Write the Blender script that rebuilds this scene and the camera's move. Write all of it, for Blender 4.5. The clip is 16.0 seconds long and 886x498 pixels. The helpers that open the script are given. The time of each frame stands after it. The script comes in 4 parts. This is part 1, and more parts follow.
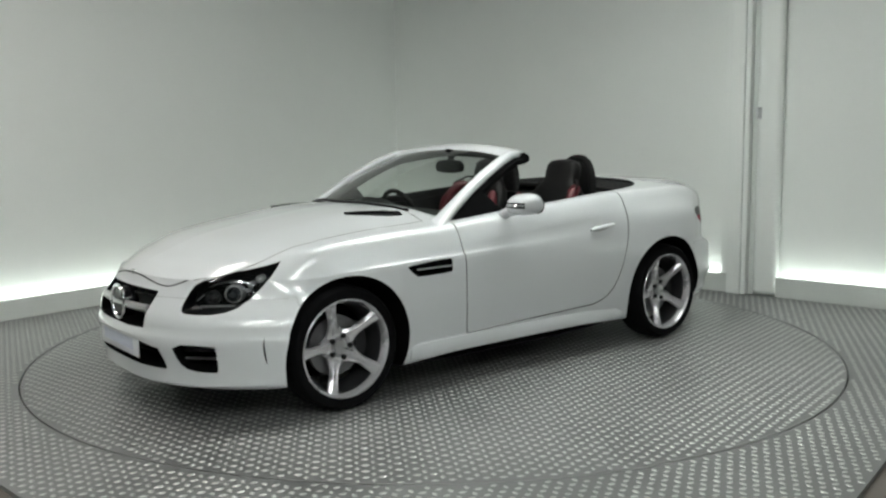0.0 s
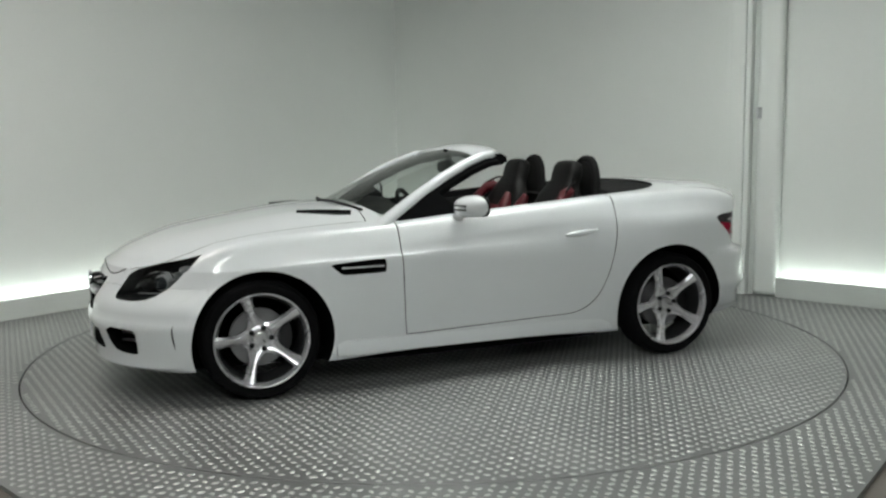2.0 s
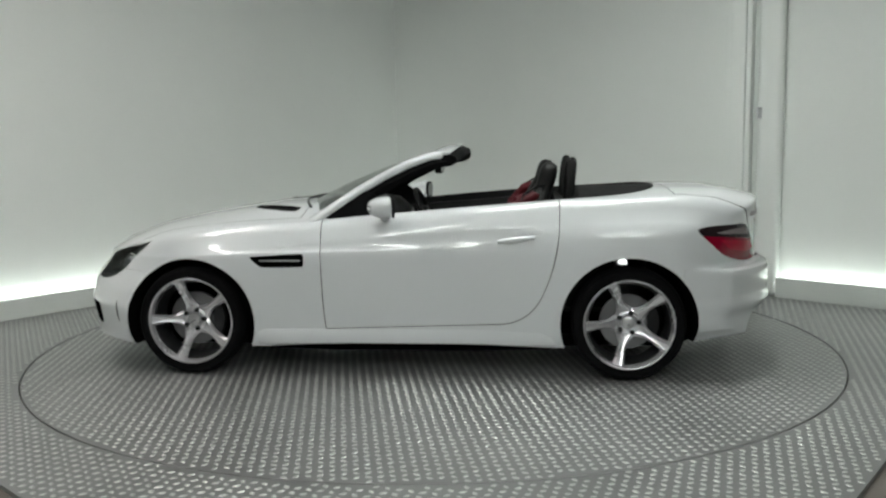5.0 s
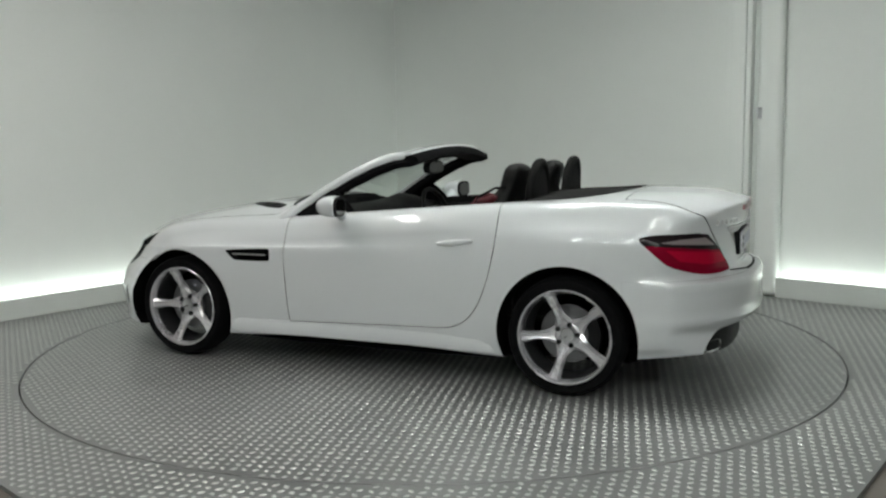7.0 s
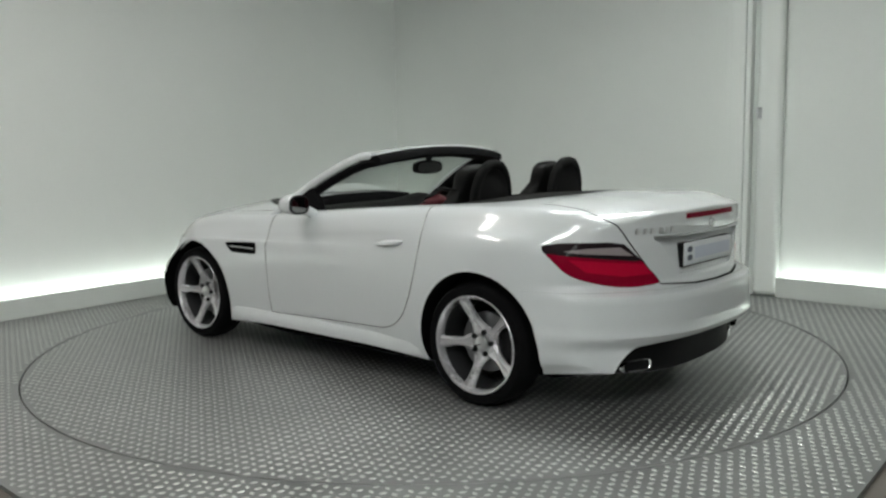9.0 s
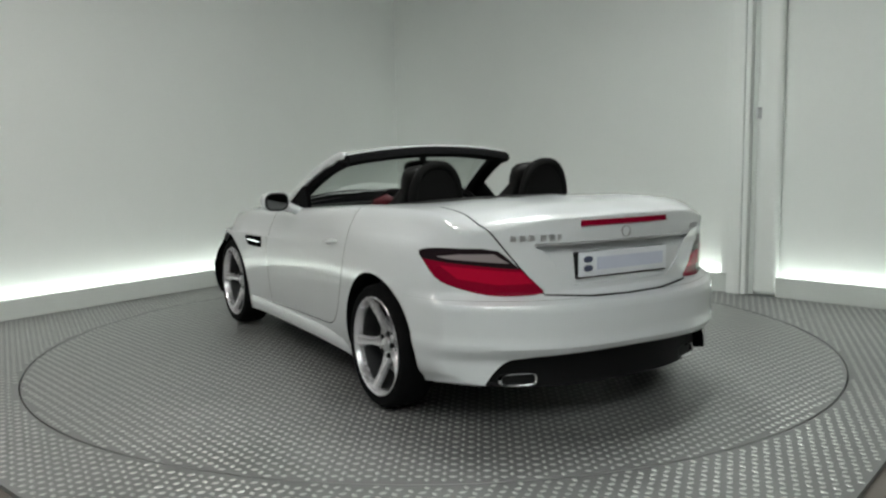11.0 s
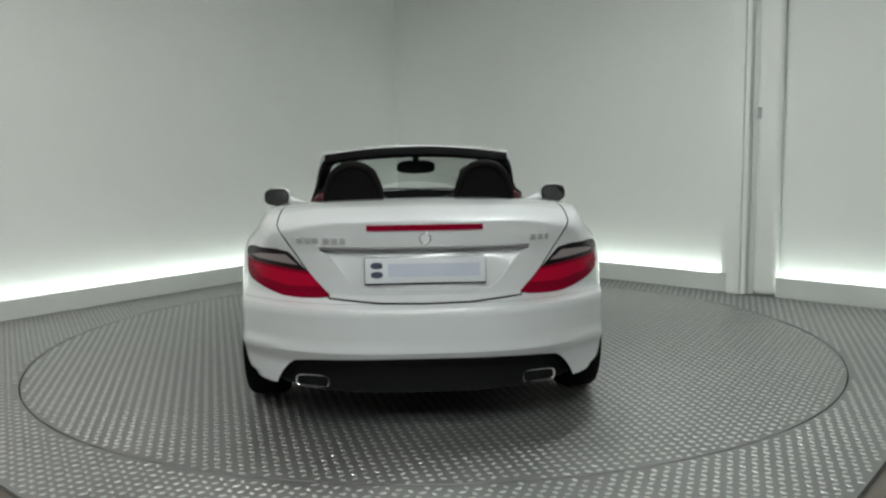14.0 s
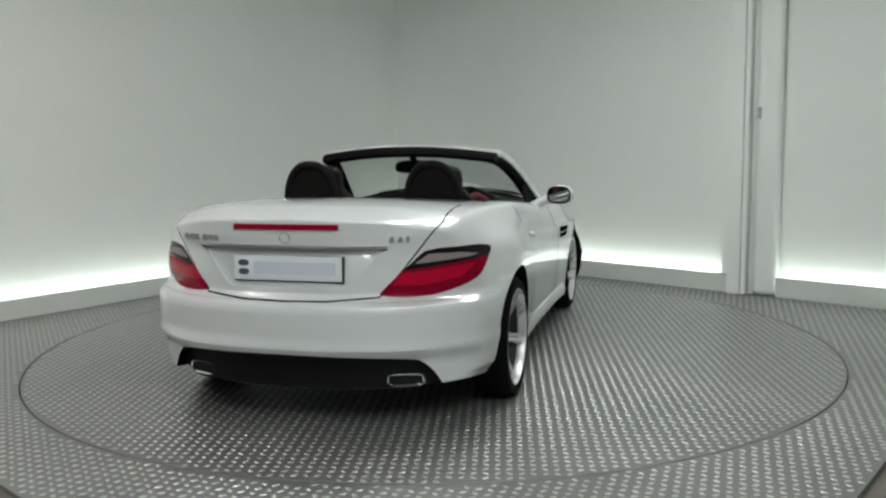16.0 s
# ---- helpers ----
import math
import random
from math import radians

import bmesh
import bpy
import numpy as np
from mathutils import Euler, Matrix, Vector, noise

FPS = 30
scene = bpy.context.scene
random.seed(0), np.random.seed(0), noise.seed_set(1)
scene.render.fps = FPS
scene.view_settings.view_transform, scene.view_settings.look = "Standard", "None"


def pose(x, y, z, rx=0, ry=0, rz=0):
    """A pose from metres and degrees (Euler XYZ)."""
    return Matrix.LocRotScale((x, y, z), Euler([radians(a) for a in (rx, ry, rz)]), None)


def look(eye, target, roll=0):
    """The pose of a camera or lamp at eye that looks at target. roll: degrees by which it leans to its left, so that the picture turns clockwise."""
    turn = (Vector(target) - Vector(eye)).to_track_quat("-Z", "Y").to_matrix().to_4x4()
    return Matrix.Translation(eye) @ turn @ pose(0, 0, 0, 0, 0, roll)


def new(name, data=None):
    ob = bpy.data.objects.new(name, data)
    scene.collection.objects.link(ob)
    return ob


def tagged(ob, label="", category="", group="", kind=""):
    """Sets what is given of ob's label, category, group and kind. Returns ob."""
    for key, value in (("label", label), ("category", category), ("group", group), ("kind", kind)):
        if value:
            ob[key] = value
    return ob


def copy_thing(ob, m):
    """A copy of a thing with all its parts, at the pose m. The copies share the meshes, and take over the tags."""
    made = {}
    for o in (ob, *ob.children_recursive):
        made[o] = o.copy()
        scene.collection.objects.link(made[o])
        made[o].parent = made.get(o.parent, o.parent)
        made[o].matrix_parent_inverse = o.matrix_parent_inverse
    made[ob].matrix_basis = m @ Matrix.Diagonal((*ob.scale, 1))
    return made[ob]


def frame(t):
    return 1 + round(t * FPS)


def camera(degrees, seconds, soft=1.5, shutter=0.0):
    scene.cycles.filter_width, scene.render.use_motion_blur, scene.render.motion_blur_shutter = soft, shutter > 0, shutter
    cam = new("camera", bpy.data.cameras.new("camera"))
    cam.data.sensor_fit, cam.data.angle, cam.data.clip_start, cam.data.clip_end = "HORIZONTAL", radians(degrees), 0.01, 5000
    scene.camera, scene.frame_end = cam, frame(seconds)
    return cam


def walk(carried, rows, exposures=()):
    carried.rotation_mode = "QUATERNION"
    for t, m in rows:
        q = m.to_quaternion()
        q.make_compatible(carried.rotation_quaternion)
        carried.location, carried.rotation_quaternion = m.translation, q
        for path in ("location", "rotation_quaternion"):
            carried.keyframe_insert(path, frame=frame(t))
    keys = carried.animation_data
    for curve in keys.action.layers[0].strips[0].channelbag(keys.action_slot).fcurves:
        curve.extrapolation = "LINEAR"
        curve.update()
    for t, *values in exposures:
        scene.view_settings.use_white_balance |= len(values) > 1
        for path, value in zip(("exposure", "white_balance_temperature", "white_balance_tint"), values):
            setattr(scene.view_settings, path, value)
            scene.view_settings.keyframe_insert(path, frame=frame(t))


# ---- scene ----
# ---- camera ----
CLIP = 16.0
cam = camera(53.47, CLIP, soft=2.4)
EYE = Vector((0.0, -5.687, 1.2975))
PITCH, YAW = radians(7.022), radians(0.607)
AHEAD = Vector((math.sin(YAW) * math.cos(PITCH), math.cos(YAW) * math.cos(PITCH), -math.sin(PITCH)))
STAND = look(EYE, EYE + AHEAD, -0.774)
walk(cam, [(0.0, STAND), (CLIP, STAND)])
scene.view_settings.exposure = 0.0


def heading(t):
    """The turntable's angle in degrees."""
    return 219.45 - 9.0515 * t - 0.01742 * (t - 8.0) ** 2


CAR_OFFSET = (0.070, 0.108)      # the car's origin on the turntable

# ---- world ----
world = bpy.data.worlds.new("world")
scene.world = world
world.use_nodes = True
world.node_tree.nodes["Background"].inputs[0].default_value = (0.8, 0.85, 0.82, 1)
world.node_tree.nodes["Background"].inputs[1].default_value = 0.02


# ---- materials ----
def base_material(name, color, rough=0.5, metal=0.0, coat=0.0, spec=0.5):
    m = bpy.data.materials.new(name)
    m.use_nodes = True
    b = m.node_tree.nodes["Principled BSDF"]
    b.inputs["Base Color"].default_value = (*color, 1)
    b.inputs["Roughness"].default_value = rough
    b.inputs["Metallic"].default_value = metal
    b.inputs["Coat Weight"].default_value = coat
    b.inputs["Coat Roughness"].default_value = 0.04
    b.inputs["Specular IOR Level"].default_value = spec
    return m


def grained(name, color, rough=0.5, metal=0.0, coat=0.0, spec=0.5, fine=120.0, broad=3.0, amount=0.12, bump=0.1, rough_amount=0.12):
    """A base material with colour, gloss and relief varied at two scales."""
    m = base_material(name, color, rough, metal, coat, spec)
    nt = m.node_tree
    b = nt.nodes["Principled BSDF"]
    tc = nt.nodes.new("ShaderNodeTexCoord")
    n1 = nt.nodes.new("ShaderNodeTexNoise")
    n1.inputs["Scale"].default_value = fine
    n1.inputs["Detail"].default_value = 4
    n2 = nt.nodes.new("ShaderNodeTexNoise")
    n2.inputs["Scale"].default_value = broad
    n2.inputs["Detail"].default_value = 6
    n2.inputs["Roughness"].default_value = 0.65
    for n in (n1, n2):
        nt.links.new(tc.outputs["Object"], n.inputs["Vector"])
    add = nt.nodes.new("ShaderNodeMath")
    add.operation = "MULTIPLY_ADD"
    nt.links.new(n1.outputs["Fac"], add.inputs[0])
    add.inputs[1].default_value = 0.4
    nt.links.new(n2.outputs["Fac"], add.inputs[2])
    ramp = nt.nodes.new("ShaderNodeMapRange")
    ramp.inputs["From Min"].default_value, ramp.inputs["From Max"].default_value = 0.4, 1.0
    ramp.inputs["To Min"].default_value, ramp.inputs["To Max"].default_value = 1 - amount, 1 + amount
    nt.links.new(add.outputs[0], ramp.inputs["Value"])
    mul = nt.nodes.new("ShaderNodeVectorMath")
    mul.operation = "SCALE"
    mul.inputs[0].default_value = color
    nt.links.new(ramp.outputs[0], mul.inputs["Scale"])
    nt.links.new(mul.outputs[0], b.inputs["Base Color"])
    rr = nt.nodes.new("ShaderNodeMapRange")
    rr.inputs["From Min"].default_value, rr.inputs["From Max"].default_value = 0.4, 1.0
    rr.inputs["To Min"].default_value, rr.inputs["To Max"].default_value = max(rough - rough_amount, 0.02), min(rough + rough_amount, 1)
    nt.links.new(add.outputs[0], rr.inputs["Value"])
    nt.links.new(rr.outputs[0], b.inputs["Roughness"])
    if bump:
        bp = nt.nodes.new("ShaderNodeBump")
        bp.inputs["Strength"].default_value = bump
        bp.inputs["Distance"].default_value = 0.002
        nt.links.new(n1.outputs["Fac"], bp.inputs["Height"])
        nt.links.new(bp.outputs[0], b.inputs["Normal"])
    return m


def glowing(name, color, strength):
    m = base_material(name, (0.8, 0.8, 0.8), 0.5)
    b = m.node_tree.nodes["Principled BSDF"]
    b.inputs["Emission Color"].default_value = (*color, 1)
    b.inputs["Emission Strength"].default_value = strength
    return m


def pane_material(name, tint, gloss=0.05, sheen=0.85, least=0.035):
    """Thin clear glass: see-through with a Fresnel gloss."""
    m = bpy.data.materials.new(name)
    m.use_nodes = True
    nt = m.node_tree
    nt.nodes.remove(nt.nodes["Principled BSDF"])
    t, g = nt.nodes.new("ShaderNodeBsdfTransparent"), nt.nodes.new("ShaderNodeBsdfGlossy")
    t.inputs["Color"].default_value = (*tint, 1)
    g.inputs["Roughness"].default_value = gloss
    f, mix = nt.nodes.new("ShaderNodeLayerWeight"), nt.nodes.new("ShaderNodeMixShader")
    f.inputs["Blend"].default_value = 0.5
    power = nt.nodes.new("ShaderNodeMath")
    power.operation = "POWER"
    nt.links.new(f.outputs["Facing"], power.inputs[0])
    power.inputs[1].default_value = 3.5
    lift = nt.nodes.new("ShaderNodeMath")
    lift.operation = "MULTIPLY_ADD"
    nt.links.new(power.outputs[0], lift.inputs[0])
    lift.inputs[1].default_value, lift.inputs[2].default_value = sheen, least
    nt.links.new(lift.outputs[0], mix.inputs[0])
    nt.links.new(t.outputs[0], mix.inputs[1])
    nt.links.new(g.outputs[0], mix.inputs[2])
    nt.links.new(mix.outputs[0], nt.nodes["Material Output"].inputs["Surface"])
    return m


PAINT = grained("white_car_paint", (0.675, 0.692, 0.708), 0.32, coat=1.0, fine=900, broad=2.0, amount=0.015, bump=0.0, rough_amount=0.04)
PAINT.node_tree.nodes["Principled BSDF"].inputs["Coat Roughness"].default_value = 0.03
BLACK = grained("black_plastic", (0.005, 0.005, 0.0055), 0.5, fine=500, amount=0.2, bump=0.15, spec=0.2)
# underseal black, used as well for shade painted into the panel gaps
CAVITY = grained("black_underseal_gap_shade", (0.004, 0.004, 0.004), 0.9, spec=0.04, fine=80, amount=0.3, bump=0.3)
GLOSSBLACK = base_material("gloss_black", (0.005, 0.005, 0.006), 0.12, coat=0.1, spec=0.3)
RUBBER = grained("tyre_rubber", (0.0045, 0.0045, 0.005), 0.85, fine=200, amount=0.25, bump=0.2, spec=0.08)
ALLOY = grained("silver_alloy", (0.68, 0.67, 0.695), 0.26, metal=0.70, fine=300, amount=0.05, bump=0.01)
DARKALLOY = grained("dark_alloy_barrel", (0.025, 0.025, 0.027), 0.5, metal=0.4, fine=200, amount=0.1, bump=0.05)
STEEL = grained("brake_steel", (0.22, 0.22, 0.23), 0.4, metal=0.9, fine=150, amount=0.15, bump=0.1)
CHROME = base_material("chrome", (0.82, 0.83, 0.84), 0.08, metal=1.0)
REFLECTOR = base_material("lamp_reflector", (0.72, 0.73, 0.75), 0.15, metal=0.6)
SATIN = base_material("satin_silver", (0.60, 0.60, 0.61), 0.28, metal=0.8)
LEATHER = grained("black_leather", (0.0055, 0.0053, 0.0053), 0.5, fine=260, amount=0.25, bump=0.35, spec=0.18)
REDLEATHER = grained("red_leather", (0.09, 0.004, 0.010), 0.5, fine=260, amount=0.15, bump=0.3)
CLOTH = grained("black_cover_cloth", (0.006, 0.0058, 0.0058), 0.85, fine=400, amount=0.25, bump=0.4, spec=0.2)
GLASS = pane_material("windscreen_glass", (0.74, 0.79, 0.76))
CLEAR = pane_material("clear_lamp_cover", (0.92, 0.93, 0.93), 0.04, 0.06, 0.015)
REDLENS = base_material("red_lamp_lens", (0.24, 0.004, 0.022), 0.12, coat=0.0, spec=0.05)
REDBAND = base_material("bright_red_lamp_band", (0.46, 0.006, 0.032), 0.12, coat=0.0, spec=0.06)
# pale colour for the painted reflection on the smoked lens
GLINTLENS = base_material("pale_lens_glint", (0.28, 0.24, 0.245), 0.14, spec=0.06)
SMOKELENS = base_material("smoked_lamp_lens", (0.018, 0.012, 0.014), 0.12, coat=0.0, spec=0.10)
SMOKEGLASS = base_material("dark_projector_lens", (0.05, 0.055, 0.06), 0.06, coat=0.6, spec=0.6)
# far darker than a mirror: the dim reflection is put into the colour
MIRRORGLASS = base_material("mirror_glass", (0.12, 0.123, 0.123), 0.02, metal=1.0)
PLATEWHITE = base_material("plate_white", (0.74, 0.76, 0.80), 0.35)
PLATEBAR = base_material("plate_bar", (0.60, 0.63, 0.74), 0.4)
PLATEDARK = base_material("plate_dark_mark", (0.06, 0.07, 0.12), 0.4)
WALLPAINT = grained("pale_wall_paint", (0.78, 0.80, 0.78), 0.75, fine=60, broad=0.7, amount=0.03, bump=0.08, spec=0.3)
TRIMPAINT = grained("pale_trim_paint", (0.62, 0.645, 0.62), 0.55, fine=60, broad=1.5, amount=0.05, bump=0.05)
# for the unseen walls: the room's darkness is put into their colour
BACKPAINT = grained("darkened_wall_paint", (0.10, 0.10, 0.10), 0.8, fine=60, broad=0.7, amount=0.05, bump=0.08, spec=0.3)
# the unseen ceiling is toned down to darken reflections and cut bounce light
CEILPAINT = grained("darkened_ceiling_paint", (0.26, 0.262, 0.26), 0.85, fine=40, amount=0.03, bump=0.05)
PLATE = grained("galvanised_tread_plate", (0.235, 0.238, 0.235), 0.42, metal=0.62, fine=90, broad=1.3, amount=0.24, bump=0.12, rough_amount=0.14)
# lighter than the plate: the lozenges' glints are put into the base colour
LOZENGE = grained("worn_tread_glint_metal", (0.50, 0.505, 0.495), 0.38, metal=0.65, fine=90, broad=1.3, amount=0.15, bump=0.05)
SEAM = base_material("dark_joint", (0.02, 0.02, 0.02), 0.9)
BROWNFLOOR = grained("brown_grey_floor", (0.13, 0.115, 0.10), 0.6, fine=30, broad=2.0, amount=0.25, bump=0.1)
LED = glowing("led_strip", (0.92, 1.0, 0.945), 12.5)
DIFFUSER = glowing("light_diffuser", (0.945, 1.0, 0.955), 29.5)
# warm tint added to one unseen lamp to brown the upper left wall
WARMDIFFUSER = glowing("warm_light_diffuser", (1.0, 0.96, 0.91), 29.5)


# ---- mesh helpers ----
def mesh_from(name, verts, faces, mats, smooth=True, angle=35, indices=None):
    me = bpy.data.meshes.new(name)
    me.from_pydata([tuple(v) for v in verts], [], faces)
    for m in mats:
        me.materials.append(m)
    if indices is not None:
        me.polygons.foreach_set("material_index", indices)
    me.validate()
    finish(me, smooth, angle)
    return me


def finish(me, smooth=True, angle=35):
    bm = bmesh.new()
    bm.from_mesh(me)
    bmesh.ops.recalc_face_normals(bm, faces=bm.faces)
    bm.to_mesh(me)
    bm.free()
    me.polygons.foreach_set("use_smooth", [smooth] * len(me.polygons))
    if smooth:
        me.set_sharp_from_angle(angle=radians(angle))


def part(name, data, material, parent, label="", smooth=True, angle=35):
    """One mesh object under a thing or a part; data is a bmesh, (verts, faces) or a mesh."""
    if isinstance(data, bmesh.types.BMesh):
        me = bpy.data.meshes.new(name)
        data.to_mesh(me)
        data.free()
        if material:
            me.materials.append(material)
        finish(me, smooth, angle)
    elif isinstance(data, tuple):
        me = mesh_from(name, data[0], data[1], [material], smooth, angle)
    else:
        me = data
        if material:
            me.materials.clear()
            me.materials.append(material)
    ob = new(name, me)
    if parent:
        ob.parent = parent
    if label:
        tagged(ob, label)
    return ob


def box_bm(lo, hi, bevel=0.0, segments=2):
    bm = bmesh.new()
    bmesh.ops.create_cube(bm, size=1)
    for v in bm.verts:
        for k in range(3):
            v.co[k] = lo[k] if v.co[k] < 0 else hi[k]
    if bevel:
        bmesh.ops.bevel(bm, geom=bm.edges[:], offset=bevel, segments=segments, affect="EDGES", profile=0.5)
    return bm


def loft(rings, closed=True, caps=True):
    """A skin over rings of equal count."""
    n = len(rings[0])
    V = [p for r in rings for p in r]
    F = []
    for i in range(len(rings) - 1):
        for j in range(n if closed else n - 1):
            k = (j + 1) % n
            F.append((i * n + j, i * n + k, (i + 1) * n + k, (i + 1) * n + j))
    if caps and closed:
        F.append(tuple(reversed(range(n))))
        F.append(tuple(range((len(rings) - 1) * n, len(rings) * n)))
    return V, F


def tube(path, radii, sides=10, closed=False):
    """A round bar along a path."""
    path = [Vector(p) for p in path]
    if not isinstance(radii, (list, tuple)):
        radii = [radii] * len(path)
    rings, n = [], len(path)
    prev = None
    for i, p in enumerate(path):
        a, b = (path[(i - 1) % n], path[(i + 1) % n]) if closed else (path[max(i - 1, 0)], path[min(i + 1, n - 1)])
        d = (b - a).normalized()
        if prev is None:
            prev = Vector((0, 0, 1)) if abs(d.z) < 0.9 else Vector((1, 0, 0))
        s = d.cross(prev).normalized()
        u = s.cross(d).normalized()
        prev = u
        rings.append([p + (s * math.cos(k * math.tau / sides) + u * math.sin(k * math.tau / sides)) * radii[i] for k in range(sides)])
    if closed:
        rings.append(rings[0])
        return loft(rings, True, False)
    return loft(rings)


def revolve(profile, sides=48, centre=(0, 0, 0), closed=True):
    """A profile of (y, r) turned round the y axis."""
    rings = []
    for k in range(sides):
        a = k * math.tau / sides
        rings.append([(centre[0] + r * math.cos(a), centre[1] + y, centre[2] + r * math.sin(a)) for y, r in profile])
    rings.append(rings[0])
    n = len(profile)
    V = [p for r in rings[:-1] for p in r]
    F = []
    for i in range(sides):
        i2 = (i + 1) % sides
        for j in range(n if closed else n - 1):
            k = (j + 1) % n
            F.append((i * n + j, i * n + k, i2 * n + k, i2 * n + j))
    return V, F


def prism(poly, a, b, place):
    """A polygon swept from depth a to b; place(p, q, depth) gives the point."""
    n = len(poly)
    V = [place(p, q, a) for p, q in poly] + [place(p, q, b) for p, q in poly]
    F = [tuple(range(n))[::-1], tuple(range(n, 2 * n))] + [(i, (i + 1) % n, n + (i + 1) % n, n + i) for i in range(n)]
    return V, F


def chaikin(points, rounds, closed=False):
    pts = [np.array(p, float) for p in points]
    for _ in range(rounds):
        out = [] if closed else [pts[0]]
        for i in range(len(pts) if closed else len(pts) - 1):
            p, q = pts[i], pts[(i + 1) % len(pts)]
            out += [0.75 * p + 0.25 * q, 0.25 * p + 0.75 * q]
        pts = out if closed else out + [pts[-1]]
    return pts


def rounded(poly, rounds=2):
    return [tuple(p) for p in chaikin(poly, rounds, True)]


def mirrored(vf):
    V, F = vf
    return [(p[0], -p[1], p[2]) for p in V], [tuple(reversed(f)) for f in F]


def carve(me, vf, op, mats=()):
    """The mesh cut by, or kept within, a closed solid; returns a new mesh."""
    cutter_me = mesh_from("cutter", vf[0], vf[1], list(mats), False)
    cutter, ob = new("cutter", cutter_me), new("work", me)
    mod = ob.modifiers.new("cut", "BOOLEAN")
    mod.operation, mod.object, mod.solver = op, cutter, "MANIFOLD"
    mod.material_mode = "TRANSFER" if mats else "INDEX"
    deps = bpy.context.evaluated_depsgraph_get()
    out = bpy.data.meshes.new_from_object(ob.evaluated_get(deps))
    bpy.data.objects.remove(ob)
    bpy.data.objects.remove(cutter)
    bpy.data.meshes.remove(cutter_me)
    return out


# ---- the room ----
CORNER = Vector((-0.40, 4.34))
ALONG_LEFT = Vector((math.cos(radians(50.9)), math.sin(radians(50.9))))
ALONG_RIGHT = Vector((math.cos(radians(-43.4)), math.sin(radians(-43.4))))


def room(u, v, z):
    """u metres from the right-hand wall line, v metres from the left-hand one."""
    p = CORNER - ALONG_LEFT * u + ALONG_RIGHT * v
    return (p.x, p.y, z)


def room_box(u0, u1, v0, v1, z0, z1):
    V = [room(u, v, z) for z in (z0, z1) for u, v in ((u0, v0), (u1, v0), (u1, v1), (u0, v1))]
    return V, [(3, 2, 1, 0), (4, 5, 6, 7), (0, 1, 5, 4), (1, 2, 6, 5), (2, 3, 7, 6), (3, 0, 4, 7)]


def bevelled(vf, offset, segments=2):
    bm = bmesh.new()
    vs = [bm.verts.new(p) for p in vf[0]]
    for f in vf[1]:
        bm.faces.new([vs[i] for i in f])
    bmesh.ops.recalc_face_normals(bm, faces=bm.faces)
    bmesh.ops.bevel(bm, geom=bm.edges[:], offset=offset, segments=segments, affect="EDGES", profile=0.5)
    return bm


HEIGHT, FAR = 3.3, 9.6
LIGHT_SPOTS = [(2.4, 4.6), (5.7, 2.2), (3.0, 3.75), (7.3, 7.2), (7.2, 4.8), (5.4, 6.8), (8.4, 6.4), (6.4, 8.4)]
TABLE_R, FLOOR_U, FLOOR_V = 2.472, 5.80, 5.92
GAP = 0.10                       # the light channel behind the plinth


